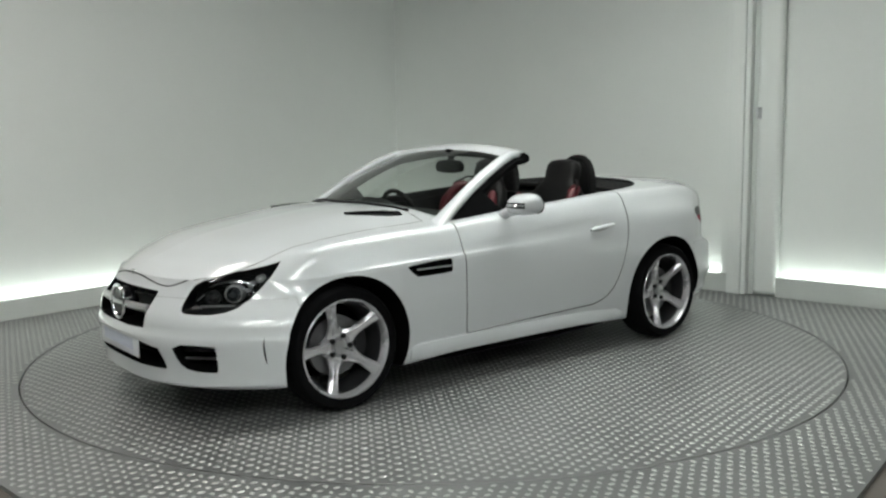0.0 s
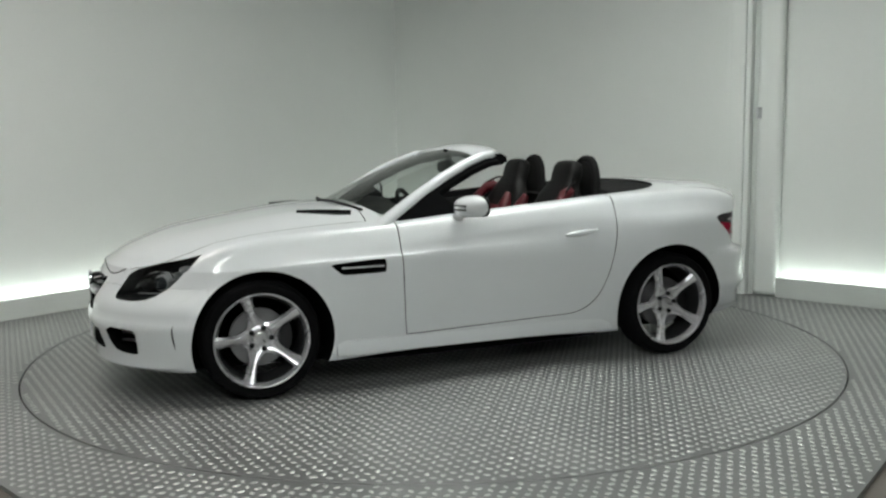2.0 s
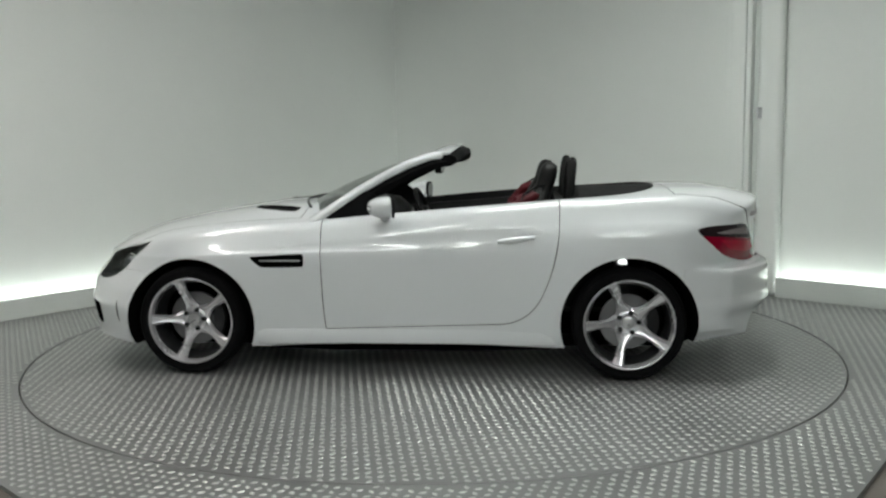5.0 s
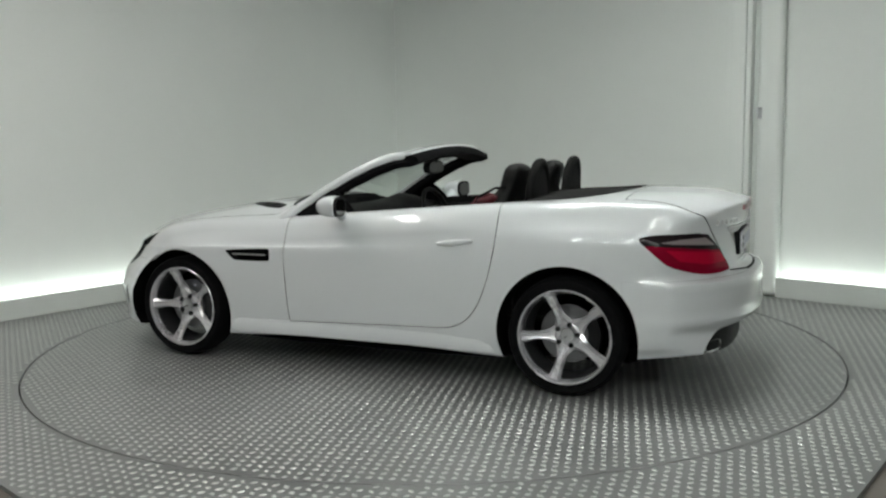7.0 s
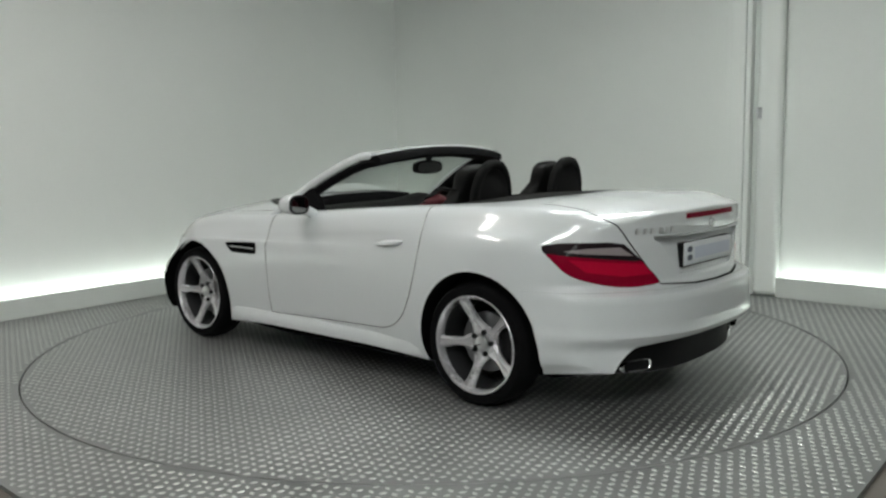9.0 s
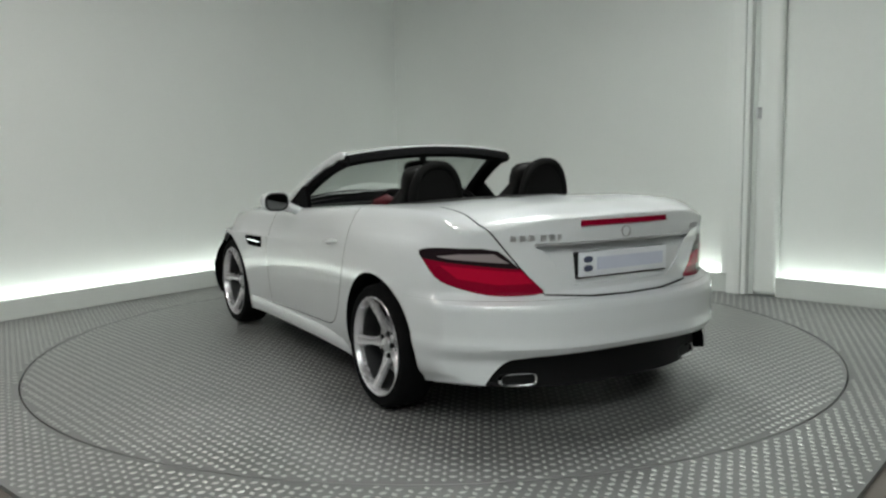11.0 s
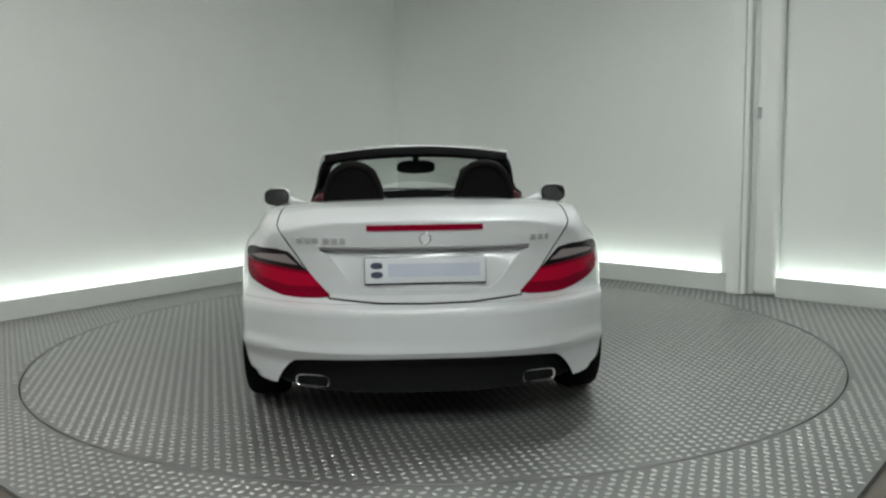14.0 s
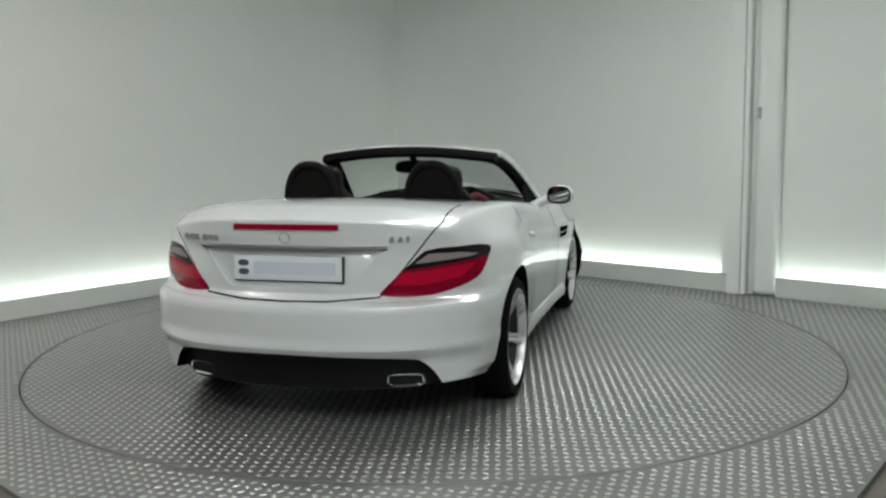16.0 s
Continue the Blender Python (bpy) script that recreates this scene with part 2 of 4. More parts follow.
def build_room():
    sub = part("ground", room_box(-0.4, FAR + 0.2, -0.4, FAR + 0.2, -0.3, -0.02), BROWNFLOOR, None, smooth=False)
    tagged(sub, "dull brown-grey floor round the steel platform", "floor", kind="structure")
    # back and side walls are unseen, added dark to keep reflections dim
    for name, b, lab in (("wall_left", (-0.3, FAR, -GAP - 0.15, -GAP, 0, HEIGHT), "plain pale grey painted showroom wall"),
                         ("wall_right", (-GAP - 0.15, -GAP, -GAP, FAR, 0, HEIGHT), "plain pale grey painted showroom wall"),
                         ("wall_back", (-GAP, FAR, FAR, FAR + 0.15, 0, HEIGHT), "unseen closing wall, darkened to stand for the unlit room behind"),
                         ("wall_side", (FAR, FAR + 0.15, -GAP, FAR + 0.15, 0, HEIGHT), "unseen closing wall, darkened to stand for the unlit room behind")):
        w = part(name, room_box(b[0], b[1], b[2], b[3], -0.02, HEIGHT), BACKPAINT if name in ("wall_back", "wall_side") else WALLPAINT, None, smooth=False)
        tagged(w, lab, "wall", kind="structure")
    c = part("ceiling", room_box(-0.3, FAR + 0.2, -0.3, FAR + 0.2, HEIGHT, HEIGHT + 0.12), CEILPAINT, None, smooth=False)
    tagged(c, "unseen showroom ceiling, greyed to keep reflections dark", "ceiling", kind="structure")
    # plinth boards with the light channel behind them
    z1 = 0.152
    tagged(part("baseboard_left", bevelled(room_box(0.03, FAR, 0.0, 0.03, 0, z1), 0.004), TRIMPAINT, None, smooth=False),
           "pale painted low plinth hiding a light strip along the wall", "plinth", kind="structure")
    tagged(part("baseboard_right", bevelled(room_box(0.0, 0.03, 0.0, 3.965, 0, z1), 0.004), TRIMPAINT, None, smooth=False),
           "pale painted low plinth hiding a light strip along the wall", "plinth", kind="structure")
    tagged(part("baseboard_far_right", bevelled(room_box(0.0, 0.03, 4.372, FAR, 0, z1 + 0.01), 0.004), TRIMPAINT, None, smooth=False),
           "pale painted low plinth hiding a light strip beside the pillar", "plinth", kind="structure")
    for nm, b in (("led_strip", (0.12, 4.98, -0.045, -0.02, 0.085, 0.10)), ("led_strip", (5.02, FAR - 0.1, -0.045, -0.02, 0.085, 0.10)),
                  ("led_strip", (-0.045, -0.02, 0.08, 3.95, 0.085, 0.10)), ("led_strip", (-0.045, -0.02, 4.40, FAR - 0.1, 0.085, 0.10))):
        s = part(nm, room_box(*b), LED, None, smooth=False)
        tagged(s, "glowing cool white strip light behind the plinth", "strip light", "wall strip lights")
    # the ledge that carries the strips
    tagged(part("trim_left", room_box(0.0, FAR, -GAP, 0.0, 0, 0.08), TRIMPAINT, None, smooth=False), "pale ledge inside the light channel", "ledge", kind="structure")
    tagged(part("trim_right", room_box(-GAP, 0.0, 0.0, 3.90, 0, 0.08), TRIMPAINT, None, smooth=False), "pale ledge inside the light channel", "ledge", kind="structure")
    tagged(part("trim_far_right", room_box(-GAP, 0.0, 4.372, FAR, 0, 0.08), TRIMPAINT, None, smooth=False), "pale ledge inside the light channel", "ledge", kind="structure")
    # pillar and the shadow gap beside it
    pil = new("pillar")
    tagged(pil, "pale painted wall pillar with stepped edges beside a shadow gap", "pillar")
    part("post", bevelled(room_box(-GAP, 0.075, 3.97, 4.085, 0, HEIGHT), 0.006), WALLPAINT, pil, smooth=False)
    part("edge_strip", bevelled(room_box(-GAP, 0.045, 4.087, 4.125, 0, HEIGHT), 0.004), WALLPAINT, pil, smooth=False)
    part("side_strip", bevelled(room_box(-GAP, 0.02, 3.905, 3.968, z1 + 0.002, HEIGHT), 0.004), WALLPAINT, pil, smooth=False)
    tagged(part("trim_gap", room_box(-GAP, -0.035, 4.127, 4.168, 0.0, HEIGHT), TRIMPAINT, None, smooth=False), "pale strip deep in the shadow gap", "trim", kind="structure")
    jam = part("jamb", bevelled(room_box(-GAP, 0.012, 4.17, 4.37, 0.0, HEIGHT), 0.045, 5), WALLPAINT, None, smooth=True)
    tagged(jam, "pale wall return next to the pillar", "wall", kind="structure")
    lat = new("wall_catch")
    tagged(lat, "small grey metal catch on the wall return", "catch")
    lat.location = room(0.012, 4.19, 1.485)
    part("catch_plate", box_bm((-0.02, -0.02, -0.045), (0.02, 0.02, 0.045), 0.006), SATIN, lat)
    part("catch_knob", revolve([(-0.03, 0.0), (-0.03, 0.014), (-0.015, 0.016), (0.0, 0.01), (0.0, 0.0)], 16, closed=False), SATIN, lat)


def ceiling_lights():
    first = new("ceiling_light")
    tagged(first, "long white ceiling batten light with opal diffuser", "ceiling light", "ceiling batten lights")
    part("diffuser", box_bm((-0.80, -0.11, -0.075), (0.80, 0.11, -0.03), 0.01), DIFFUSER, first, smooth=False)
    part("housing", box_bm((-0.80, -0.07, -0.029), (0.80, 0.07, 0.0), 0.004), SATIN, first, smooth=False)
    for x in (-0.815, 0.815):
        part("end_cap", box_bm((x - 0.013, -0.115, -0.08), (x + 0.013, 0.115, 0.0), 0.004), TRIMPAINT, first, smooth=False)
    for k, (u, v) in enumerate(LIGHT_SPOTS):
        x, y, _ = room(u, v, 0)
        m = pose(x, y, HEIGHT - 0.002, 0, 0, 50.9)
        if k == 0:
            first.matrix_basis = m
        else:
            lamp = copy_thing(first, m)
            # the second lamp is warmed only for the left wall's tint
            if k == 1:
                for ob in lamp.children:
                    if ob.name.startswith("diffuser"):
                        ob.data = ob.data.copy()
                        ob.data.materials[0] = WARMDIFFUSER
                tagged(lamp, "unseen ceiling batten light, warmed to tint the left wall", "ceiling light", "ceiling batten lights")


# ---- tread plate floor and turntable ----
SPACING = 0.047


def tread(inside, turn, z, shift):
    """Raised lozenges that lean to and fro by turns, wherever inside() says so."""
    n = 115
    g = np.arange(-n, n + 1)
    I, J = np.meshgrid(g, g, indexing="ij")
    c, s = math.cos(turn), math.sin(turn)
    X, Y = (I + shift) * SPACING, (J + shift) * SPACING
    PX, PY = c * X - s * Y, s * X + c * Y
    keep = inside(PX, PY)
    PX, PY, odd = PX[keep], PY[keep], ((I + J) % 2)[keep]
    count = len(PX)
    wear = np.random.RandomState(4).uniform(0.86, 1.1, (count, 1))
    L, Wd, H = 0.0182, 0.0102, 0.0028
    shape = np.array([(-L, 0, 0), (-L * 0.3, -Wd, 0), (L * 0.3, -Wd, 0), (L, 0, 0), (L * 0.3, Wd, 0), (-L * 0.3, Wd, 0),
                      (-L * 0.6, 0, H), (-L * 0.2, -Wd * 0.5, H), (L * 0.2, -Wd * 0.5, H), (L * 0.6, 0, H), (L * 0.2, Wd * 0.5, H), (-L * 0.2, Wd * 0.5, H)])
    ang = turn + np.where(odd == 0, radians(45), radians(-45))
    ca, sa = np.cos(ang)[:, None], np.sin(ang)[:, None]
    SX, SY = shape[None, :, 0] * wear, shape[None, :, 1] * wear
    V = np.stack([PX[:, None] + ca * SX - sa * SY, PY[:, None] + sa * SX + ca * SY, np.broadcast_to(z + shape[:, 2], (count, 12))], -1)
    sidefaces = np.array([(k, (k + 1) % 6, 6 + (k + 1) % 6, 6 + k) for k in range(6)])
    base = 12 * np.arange(count)
    F = (sidefaces[None] + base[:, None, None]).reshape(-1, 4).tolist() + (np.arange(6, 12)[None] + base[:, None]).tolist()
    me = bpy.data.meshes.new("tread")
    me.from_pydata(V.reshape(-1, 3), [], F)
    me.materials.append(LOZENGE)
    return me


def disc_grid(r0, r1, z0, z1, sides=160):
    return revolve_z([(r0, z0), (r1, z0), (r1, z1), (r0, z1)], sides)


def revolve_z(profile, sides):
    n = len(profile)
    V = [(r * math.cos(k * math.tau / sides), r * math.sin(k * math.tau / sides), z) for k in range(sides) for r, z in profile]
    F = [(i * n + j, i * n + (j + 1) % n, ((i + 1) % sides) * n + (j + 1) % n, ((i + 1) % sides) * n + j) for i in range(sides) for j in range(n)]
    return V, F


def build_floor():
    # fixed plate: a square with a round hole, as a ring of quads to the square's edge
    sides = 240
    V, F = [], []
    rim = TABLE_R + 0.009

    def uv(x, y):
        d = Vector((x, y)) - CORNER
        det = -ALONG_LEFT.x * ALONG_RIGHT.y + ALONG_LEFT.y * ALONG_RIGHT.x
        return (d.x * ALONG_RIGHT.y - d.y * ALONG_RIGHT.x) / det, (-ALONG_LEFT.x * d.y + ALONG_LEFT.y * d.x) / det

    for k in range(sides):
        a = k * math.tau / sides
        dx, dy = math.cos(a), math.sin(a)
        u0, v0 = uv(0, 0)
        u1, v1 = uv(dx, dy)
        du, dv = u1 - u0, v1 - v0
        reach = min((FLOOR_U - u0) / du if du > 1e-6 else (0.0 - u0) / du if du < -1e-6 else 1e9,
                    (FLOOR_V - v0) / dv if dv > 1e-6 else (0.0 - v0) / dv if dv < -1e-6 else 1e9)
        V += [(rim * dx, rim * dy, 0.0), (reach * dx, reach * dy, 0.0), (reach * dx, reach * dy, -0.019), (rim * dx, rim * dy, -0.019)]
    for k in range(sides):
        a, b = 4 * k, 4 * ((k + 1) % sides)
        F += [(a + j, a + (j + 1) % 4, b + (j + 1) % 4, b + j) for j in range(4)]
    fl = part("floor", (V, F), PLATE, None, smooth=False)
    tagged(fl, "grey steel tread plate floor round the turntable", "floor", kind="structure")

    def around(x, y):
        u0, v0 = uv(0, 0)
        ux, vx = uv(1, 0)
        uy, vy = uv(0, 1)
        U, W = u0 + x * (ux - u0) + y * (uy - u0), v0 + x * (vx - v0) + y * (vy - v0)
        return (np.hypot(x, y) > rim + 0.018) & (U > 0.05) & (U < FLOOR_U - 0.02) & (W > 0.05) & (W < FLOOR_V - 0.02)

    t = part("floor_tread", tread(around, radians(50.9 + 20), 0.0, 0.3), None, None)
    tagged(t, "raised worn lozenges of the steel tread plate, lightened for their glints", "tread plate", kind="stuff")


def build_turntable():
    tt = new("turntable")
    tagged(tt, "round grey steel tread plate turntable flush with the floor", "turntable")
    part("table_plate", revolve_z([(0.001, -0.018), (TABLE_R - 0.004, -0.018), (TABLE_R, -0.014), (TABLE_R, -0.001), (TABLE_R - 0.001, 0.0), (0.001, 0.0)], 240), PLATE, tt, smooth=False)
    t = part("table_tread", tread(lambda x, y: np.hypot(x, y) < TABLE_R - 0.018, radians(12), 0.0, 0.0), None, tt)
    tagged(t, "raised worn lozenges of the tread plate, lightened for their glints", kind="stuff")
    return tt


def build_joint():
    ring = part("trim_joint", revolve_z([(TABLE_R - 0.01, -0.0195), (TABLE_R + 0.02, -0.0195), (TABLE_R + 0.02, -0.0187), (TABLE_R - 0.01, -0.0187)], 200), SEAM, None, smooth=False)
    tagged(ring, "dark joint round the turntable", "joint", kind="structure")


build_joint()
build_room()
ceiling_lights()
build_floor()
turntable = build_turntable()

# ---- the car ----
car = new("roadster")
tagged(car, "glossy white two-seat roadster, roof folded down, on turntable", "car")

STATIONS = [-2.09, -2.0, -1.8, -1.55, -1.21, -0.85, -0.4, 0.1, 0.5, 0.85, 1.21, 1.55, 1.8, 1.95, 2.045]
TABLE = {
    "zb":  [0.225, 0.215, 0.200, 0.18, 0.17, 0.155, 0.165, 0.17, 0.16, 0.15, 0.155, 0.165, 0.165, 0.17, 0.19],
    "yb":  [0.74, 0.77, 0.79, 0.81, 0.82, 0.82, 0.80, 0.79, 0.79, 0.81, 0.82, 0.82, 0.82, 0.82, 0.82],
    "yl":  [0.815, 0.83, 0.855, 0.872, 0.885, 0.862, 0.83, 0.82, 0.82, 0.84, 0.86, 0.87, 0.875, 0.875, 0.87],
    "yw":  [0.832, 0.85, 0.875, 0.895, 0.905, 0.877, 0.845, 0.835, 0.835, 0.855, 0.88, 0.885, 0.885, 0.88, 0.87],
    "yv":  [0.825, 0.84, 0.865, 0.890, 0.902, 0.877, 0.85, 0.84, 0.84, 0.855, 0.87, 0.865, 0.85, 0.84, 0.83],
    "zs":  [0.90, 0.925, 0.955, 0.97, 0.965, 0.953, 0.922, 0.882, 0.851, 0.835, 0.818, 0.785, 0.74, 0.70, 0.64],
    "ys":  [0.70, 0.72, 0.74, 0.76, 0.78, 0.785, 0.775, 0.76, 0.755, 0.755, 0.755, 0.755, 0.75, 0.74, 0.72],
    "zi":  [0.955, 0.975, 1.005, 1.012, 1.00, 0.98, 0.955, 0.945, 0.935, 0.92, 0.875, 0.82, 0.765, 0.72, 0.66],
    "zc":  [0.965, 0.985, 1.012, 1.02, 1.012, 0.99, 0.965, 0.955, 0.95, 0.935, 0.89, 0.83, 0.772, 0.73, 0.67],
}


def smooth_between(xs, ys, x):
    """Monotone cubic through the table's values."""
    xs, ys = np.array(xs), np.array(ys)
    h, d = np.diff(xs), np.diff(ys) / np.diff(xs)
    m = np.zeros(len(xs))
    m[0], m[-1] = d[0], d[-1]
    for i in range(1, len(xs) - 1):
        if d[i - 1] * d[i] > 0:
            w1, w2 = 2 * h[i] + h[i - 1], h[i] + 2 * h[i - 1]
            m[i] = (w1 + w2) / (w1 / d[i - 1] + w2 / d[i])
    i = min(max(int(np.searchsorted(xs, x)) - 1, 0), len(xs) - 2)
    s = (x - xs[i]) / h[i]
    return ((1 + 2 * s) * (1 - s) ** 2 * ys[i] + s * (1 - s) ** 2 * h[i] * m[i] + s * s * (3 - 2 * s) * ys[i + 1] + s * s * (s - 1) * h[i] * m[i + 1])


def step(a, b, x):
    s = min(max((x - a) / (b - a), 0.0), 1.0)
    return s * s * (3 - 2 * s)


def bend(x, y, z):
    """Rounds the nose and the tail in plan and rakes their faces."""
    ay = abs(y)
    out = x
    if x > 0.9:
        low = step(0.60, 0.44, z)
        out -= (0.50 - 0.12 * low) * (x - 0.9) / 1.145 * (ay / 0.8) ** (2.6 + 0.5 * low)
        out -= 0.11 * step(1.5, 2.045, x) * step(0.48, 0.72, z)
        out -= 0.03 * step(1.7, 2.045, x) * step(0.40, 0.22, z)
    if x < -1.2:
        out += 0.31 * (-1.2 - x) / 0.89 * (ay / 0.8) ** 3
        r = step(-1.72, -2.09, x)
        out += r * (0.088 * step(0.575, 0.63, z) - 0.012 * step(0.80, 0.90, z)) + r * 0.05 * step(0.40, 0.33, z)
    out -= 0.024 * step(1.40, 2.0, out)
    # a ledge round the bumpers: what lies below it stands proud
    proud = step(0.435, 0.405, z) * max(step(1.35, 1.6, x), step(-1.35, -1.65, x))
    out += proud * (0.014 if x > 0 else -0.008)
    return (out, y * (1 + (0.011 if x > 0 else 0.006) * proud), z)


def section(x):
    g = {k: float(smooth_between(STATIONS, v, x)) for k, v in TABLE.items()}
    drop = 0.025 * step(-1.65, -1.95, x)
    pts = [(0, g["zb"] - 0.012 - drop), (0.50, g["zb"] - 0.006 - drop), (g["yb"] - 0.10, g["zb"]), (g["yb"], g["zb"] + 0.004), (g["yb"] + 0.012, g["zb"] + 0.03), (g["yl"], 0.275), (g["yw"], 0.42),
           (g["yv"] + 0.002, 0.61), (g["yv"] - 0.003, 0.70), (g["yv"] - 0.022, g["zs"] - 0.15), (g["ys"] + 0.045, g["zs"] - 0.085), (g["ys"], g["zs"]), (g["ys"] - 0.06, g["zs"] + 0.014),
           (0.45, g["zi"]), (0.2, g["zc"] - 0.004), (0, g["zc"])]
    return [tuple(p) for p in chaikin(pts, 3)]


def body_solid():
    xs = sorted(set([round(v, 4) for v in np.linspace(-2.085, 2.04, 150)]))
    halves = [section(x) for x in xs]
    # a soft edge round nose and tail
    soft = [(xs[0] - 0.004, 0.985, halves[0])], [(xs[-1] + 0.004, 0.985, halves[-1])]
    allrows = [(x, 0.975, halves[0]) for x, k, h in soft[0]] + [(xs[0], 0.99, halves[0])] + [(x, 1.0, h) for x, h in zip(xs[1:-1], halves[1:-1])] + [(xs[-1], 0.99, halves[-1])] + [(x, 0.975, h) for x, k, h in soft[1]]
    m = len(halves[0])
    V, F = [], []
    for x, k, half in allrows:
        ring = [(y * k, 0.5 + (z - 0.5) * k) for y, z in half]
        full = ring + [(-y, z) for y, z in ring[-2:0:-1]]
        V += [bend(x, y, z) for y, z in full]
    n = 2 * m - 2
    for i in range(len(allrows) - 1):
        for j in range(n):
            a, b = i * n + j, i * n + (j + 1) % n
            F.append((a, b, b + n, a + n))
    across = 28
    for row, first in ((0, True), (len(allrows) - 1, False)):
        x, k, half = allrows[row]
        base = row * n
        lines = [[base] * (across + 1)]
        for j in range(1, m - 1):
            y, z = half[j][0] * k, 0.5 + (half[j][1] - 0.5) * k
            line = [base + j]
            for q in range(1, across):
                V.append(bend(x, y * (1 - 2 * q / across), z))
                line.append(len(V) - 1)
            line.append(base + n - j)
            lines.append(line)
        lines.append([base + m - 1] * (across + 1))
        for r in range(len(lines) - 1):
            for q in range(across):
                f = [lines[r][q], lines[r][q + 1], lines[r + 1][q + 1], lines[r + 1][q]]
                f = list(dict.fromkeys(f))
                F.append(tuple(f if first else reversed(f)))
    low = []
    for f in F:
        p = [Vector(V[i]) for i in f]
        cr = (p[1] - p[0]).cross(p[2] - p[0])
        low.append(1 if max(q.z for q in p) < 0.30 and abs(cr.z) > 0.93 * cr.length else 0)
    return mesh_from("body", V, F, [PAINT, CAVITY], indices=low)


def xz(p, q, d):
    return (p, d, q)


def xy(p, q, d):
    return (p, q, d)


def yz(p, q, d):
    return (d, p, q)


def slant(sx, sy):
    """Sweeps along a level direction; p runs crosswise, q is the height."""
    d = Vector((sx, sy)).normalized()
    return lambda p, q, depth: (d.x * depth - d.y * p, d.y * depth + d.x * p, q)


def grow(poly, by):
    """The polygon moved outwards by a few millimetres."""
    n = len(poly)
    area = sum(poly[i][0] * poly[(i + 1) % n][1] - poly[(i + 1) % n][0] * poly[i][1] for i in range(n))
    sg = 1 if area > 0 else -1
    out = []
    for i in range(n):
        a, b, c = Vector(poly[i - 1]), Vector(poly[i]), Vector(poly[(i + 1) % n])
        n1 = Vector(((b - a).y, -(b - a).x)).normalized() * sg
        n2 = Vector(((c - b).y, -(c - b).x)).normalized() * sg
        k = (n1 + n2)
        k = k / max(k.length_squared / 2, 0.3)
        out.append(tuple(b + k * by))
    return out


DOOR = rounded([(0.47, 0.93), (0.465, 0.70), (0.45, 0.265), (0.43, 0.262), (-0.45, 0.292), (-0.60, 0.30), (-0.72, 0.38), (-0.80, 0.55), (-0.845, 0.75), (-0.85, 0.90), (-0.85, 1.10), (0.47, 1.10)], 2)
BONNET = rounded([(1.93, 0.0), (1.92, 0.30), (1.84, 0.43), (1.66, 0.60), (1.45, 0.66), (1.0, 0.665), (0.62, 0.66), (0.60, 0.655), (0.60, 0.0), (0.60, -0.655), (0.62, -0.66), (1.0, -0.665), (1.45, -0.66), (1.66, -0.60), (1.84, -0.43), (1.92, -0.30)], 2)
BOOT = [(0.0, 0.600), (0.20, 0.603), (0.42, 0.618), (0.52, 0.74), (0.66, 0.93), (0.665, 1.2), (-0.665, 1.2), (-0.66, 0.93), (-0.52, 0.74), (-0.42, 0.618), (-0.20, 0.603)]
COCKPIT = rounded([(0.56, 0.50), (0.56, 0.0), (0.56, -0.50), (0.42, -0.69), (0.0, -0.705), (-0.55, -0.71), (-1.0, -0.69), (-1.25, -0.60), (-1.40, -0.40), (-1.45, 0.0), (-1.40, 0.40), (-1.25, 0.60), (-1.0, 0.69), (-0.55, 0.71), (0.0, 0.705), (0.42, 0.69)], 2)
HEADLAMP = rounded([(-0.55, 0.750), (-0.575, 0.738), (-0.645, 0.720), (-0.80, 0.692), (-0.936, 0.655), (-0.975, 0.60), (-1.0, 0.53), (-0.95, 0.518), (-0.80, 0.520), (-0.70, 0.555), (-0.60, 0.655)], 1)
TAILLAMP = rounded([(0.515, 0.807), (0.56, 0.821), (0.653, 0.828), (0.885, 0.828), (0.94, 0.785), (1.09, 0.640), (1.085, 0.623), (0.95, 0.617), (0.836, 0.623), (0.70, 0.655), (0.628, 0.685), (0.57, 0.745)], 1)
TAILSMOKE = [(0.45, 0.90), (1.2, 0.90), (1.2, 0.725), (0.95, 0.738), (0.70, 0.762), (0.45, 0.785)]
FOG = rounded([(-1.035, 0.388), (-0.815, 0.384), (-0.803, 0.371), (-0.80, 0.268), (-0.815, 0.256), (-0.95, 0.262), (-1.0, 0.30)], 1)
GRILLE = rounded([(-0.295, 0.612), (0.295, 0.612), (0.308, 0.596), (0.305, 0.452), (0.288, 0.434), (-0.288, 0.434), (-0.305, 0.452), (-0.308, 0.596)], 1)
INTAKE = rounded([(-0.405, 0.388), (0.405, 0.388), (0.445, 0.27), (0.42, 0.255), (-0.42, 0.255), (-0.445, 0.27)], 1)
SIDEVENT = rounded([(0.855, 0.668), (0.845, 0.655), (0.80, 0.617), (0.78, 0.612), (0.565, 0.612), (0.555, 0.622), (0.555, 0.678), (0.57, 0.688), (0.84, 0.674)], 1)
DIFF = rounded([(-0.745, 0.08), (-0.70, 0.16), (-0.635, 0.31), (-0.54, 0.370), (0.54, 0.370), (0.635, 0.31), (0.70, 0.16), (0.745, 0.08)], 2)


def panel(name, me, label=""):
    finish(me, True, 32)
    return part(name, me, None, car, label)


def both(vf):
    return (vf, mirrored(vf))


def split(me, vf_hole, vf_piece):
    """Cuts a piece out of the body; returns the body and the piece."""
    # black cut faces put the shade of the shut lines into the colour
    return carve(me, vf_hole, "DIFFERENCE", [CAVITY]), carve(me, vf_piece, "INTERSECT", [CAVITY])


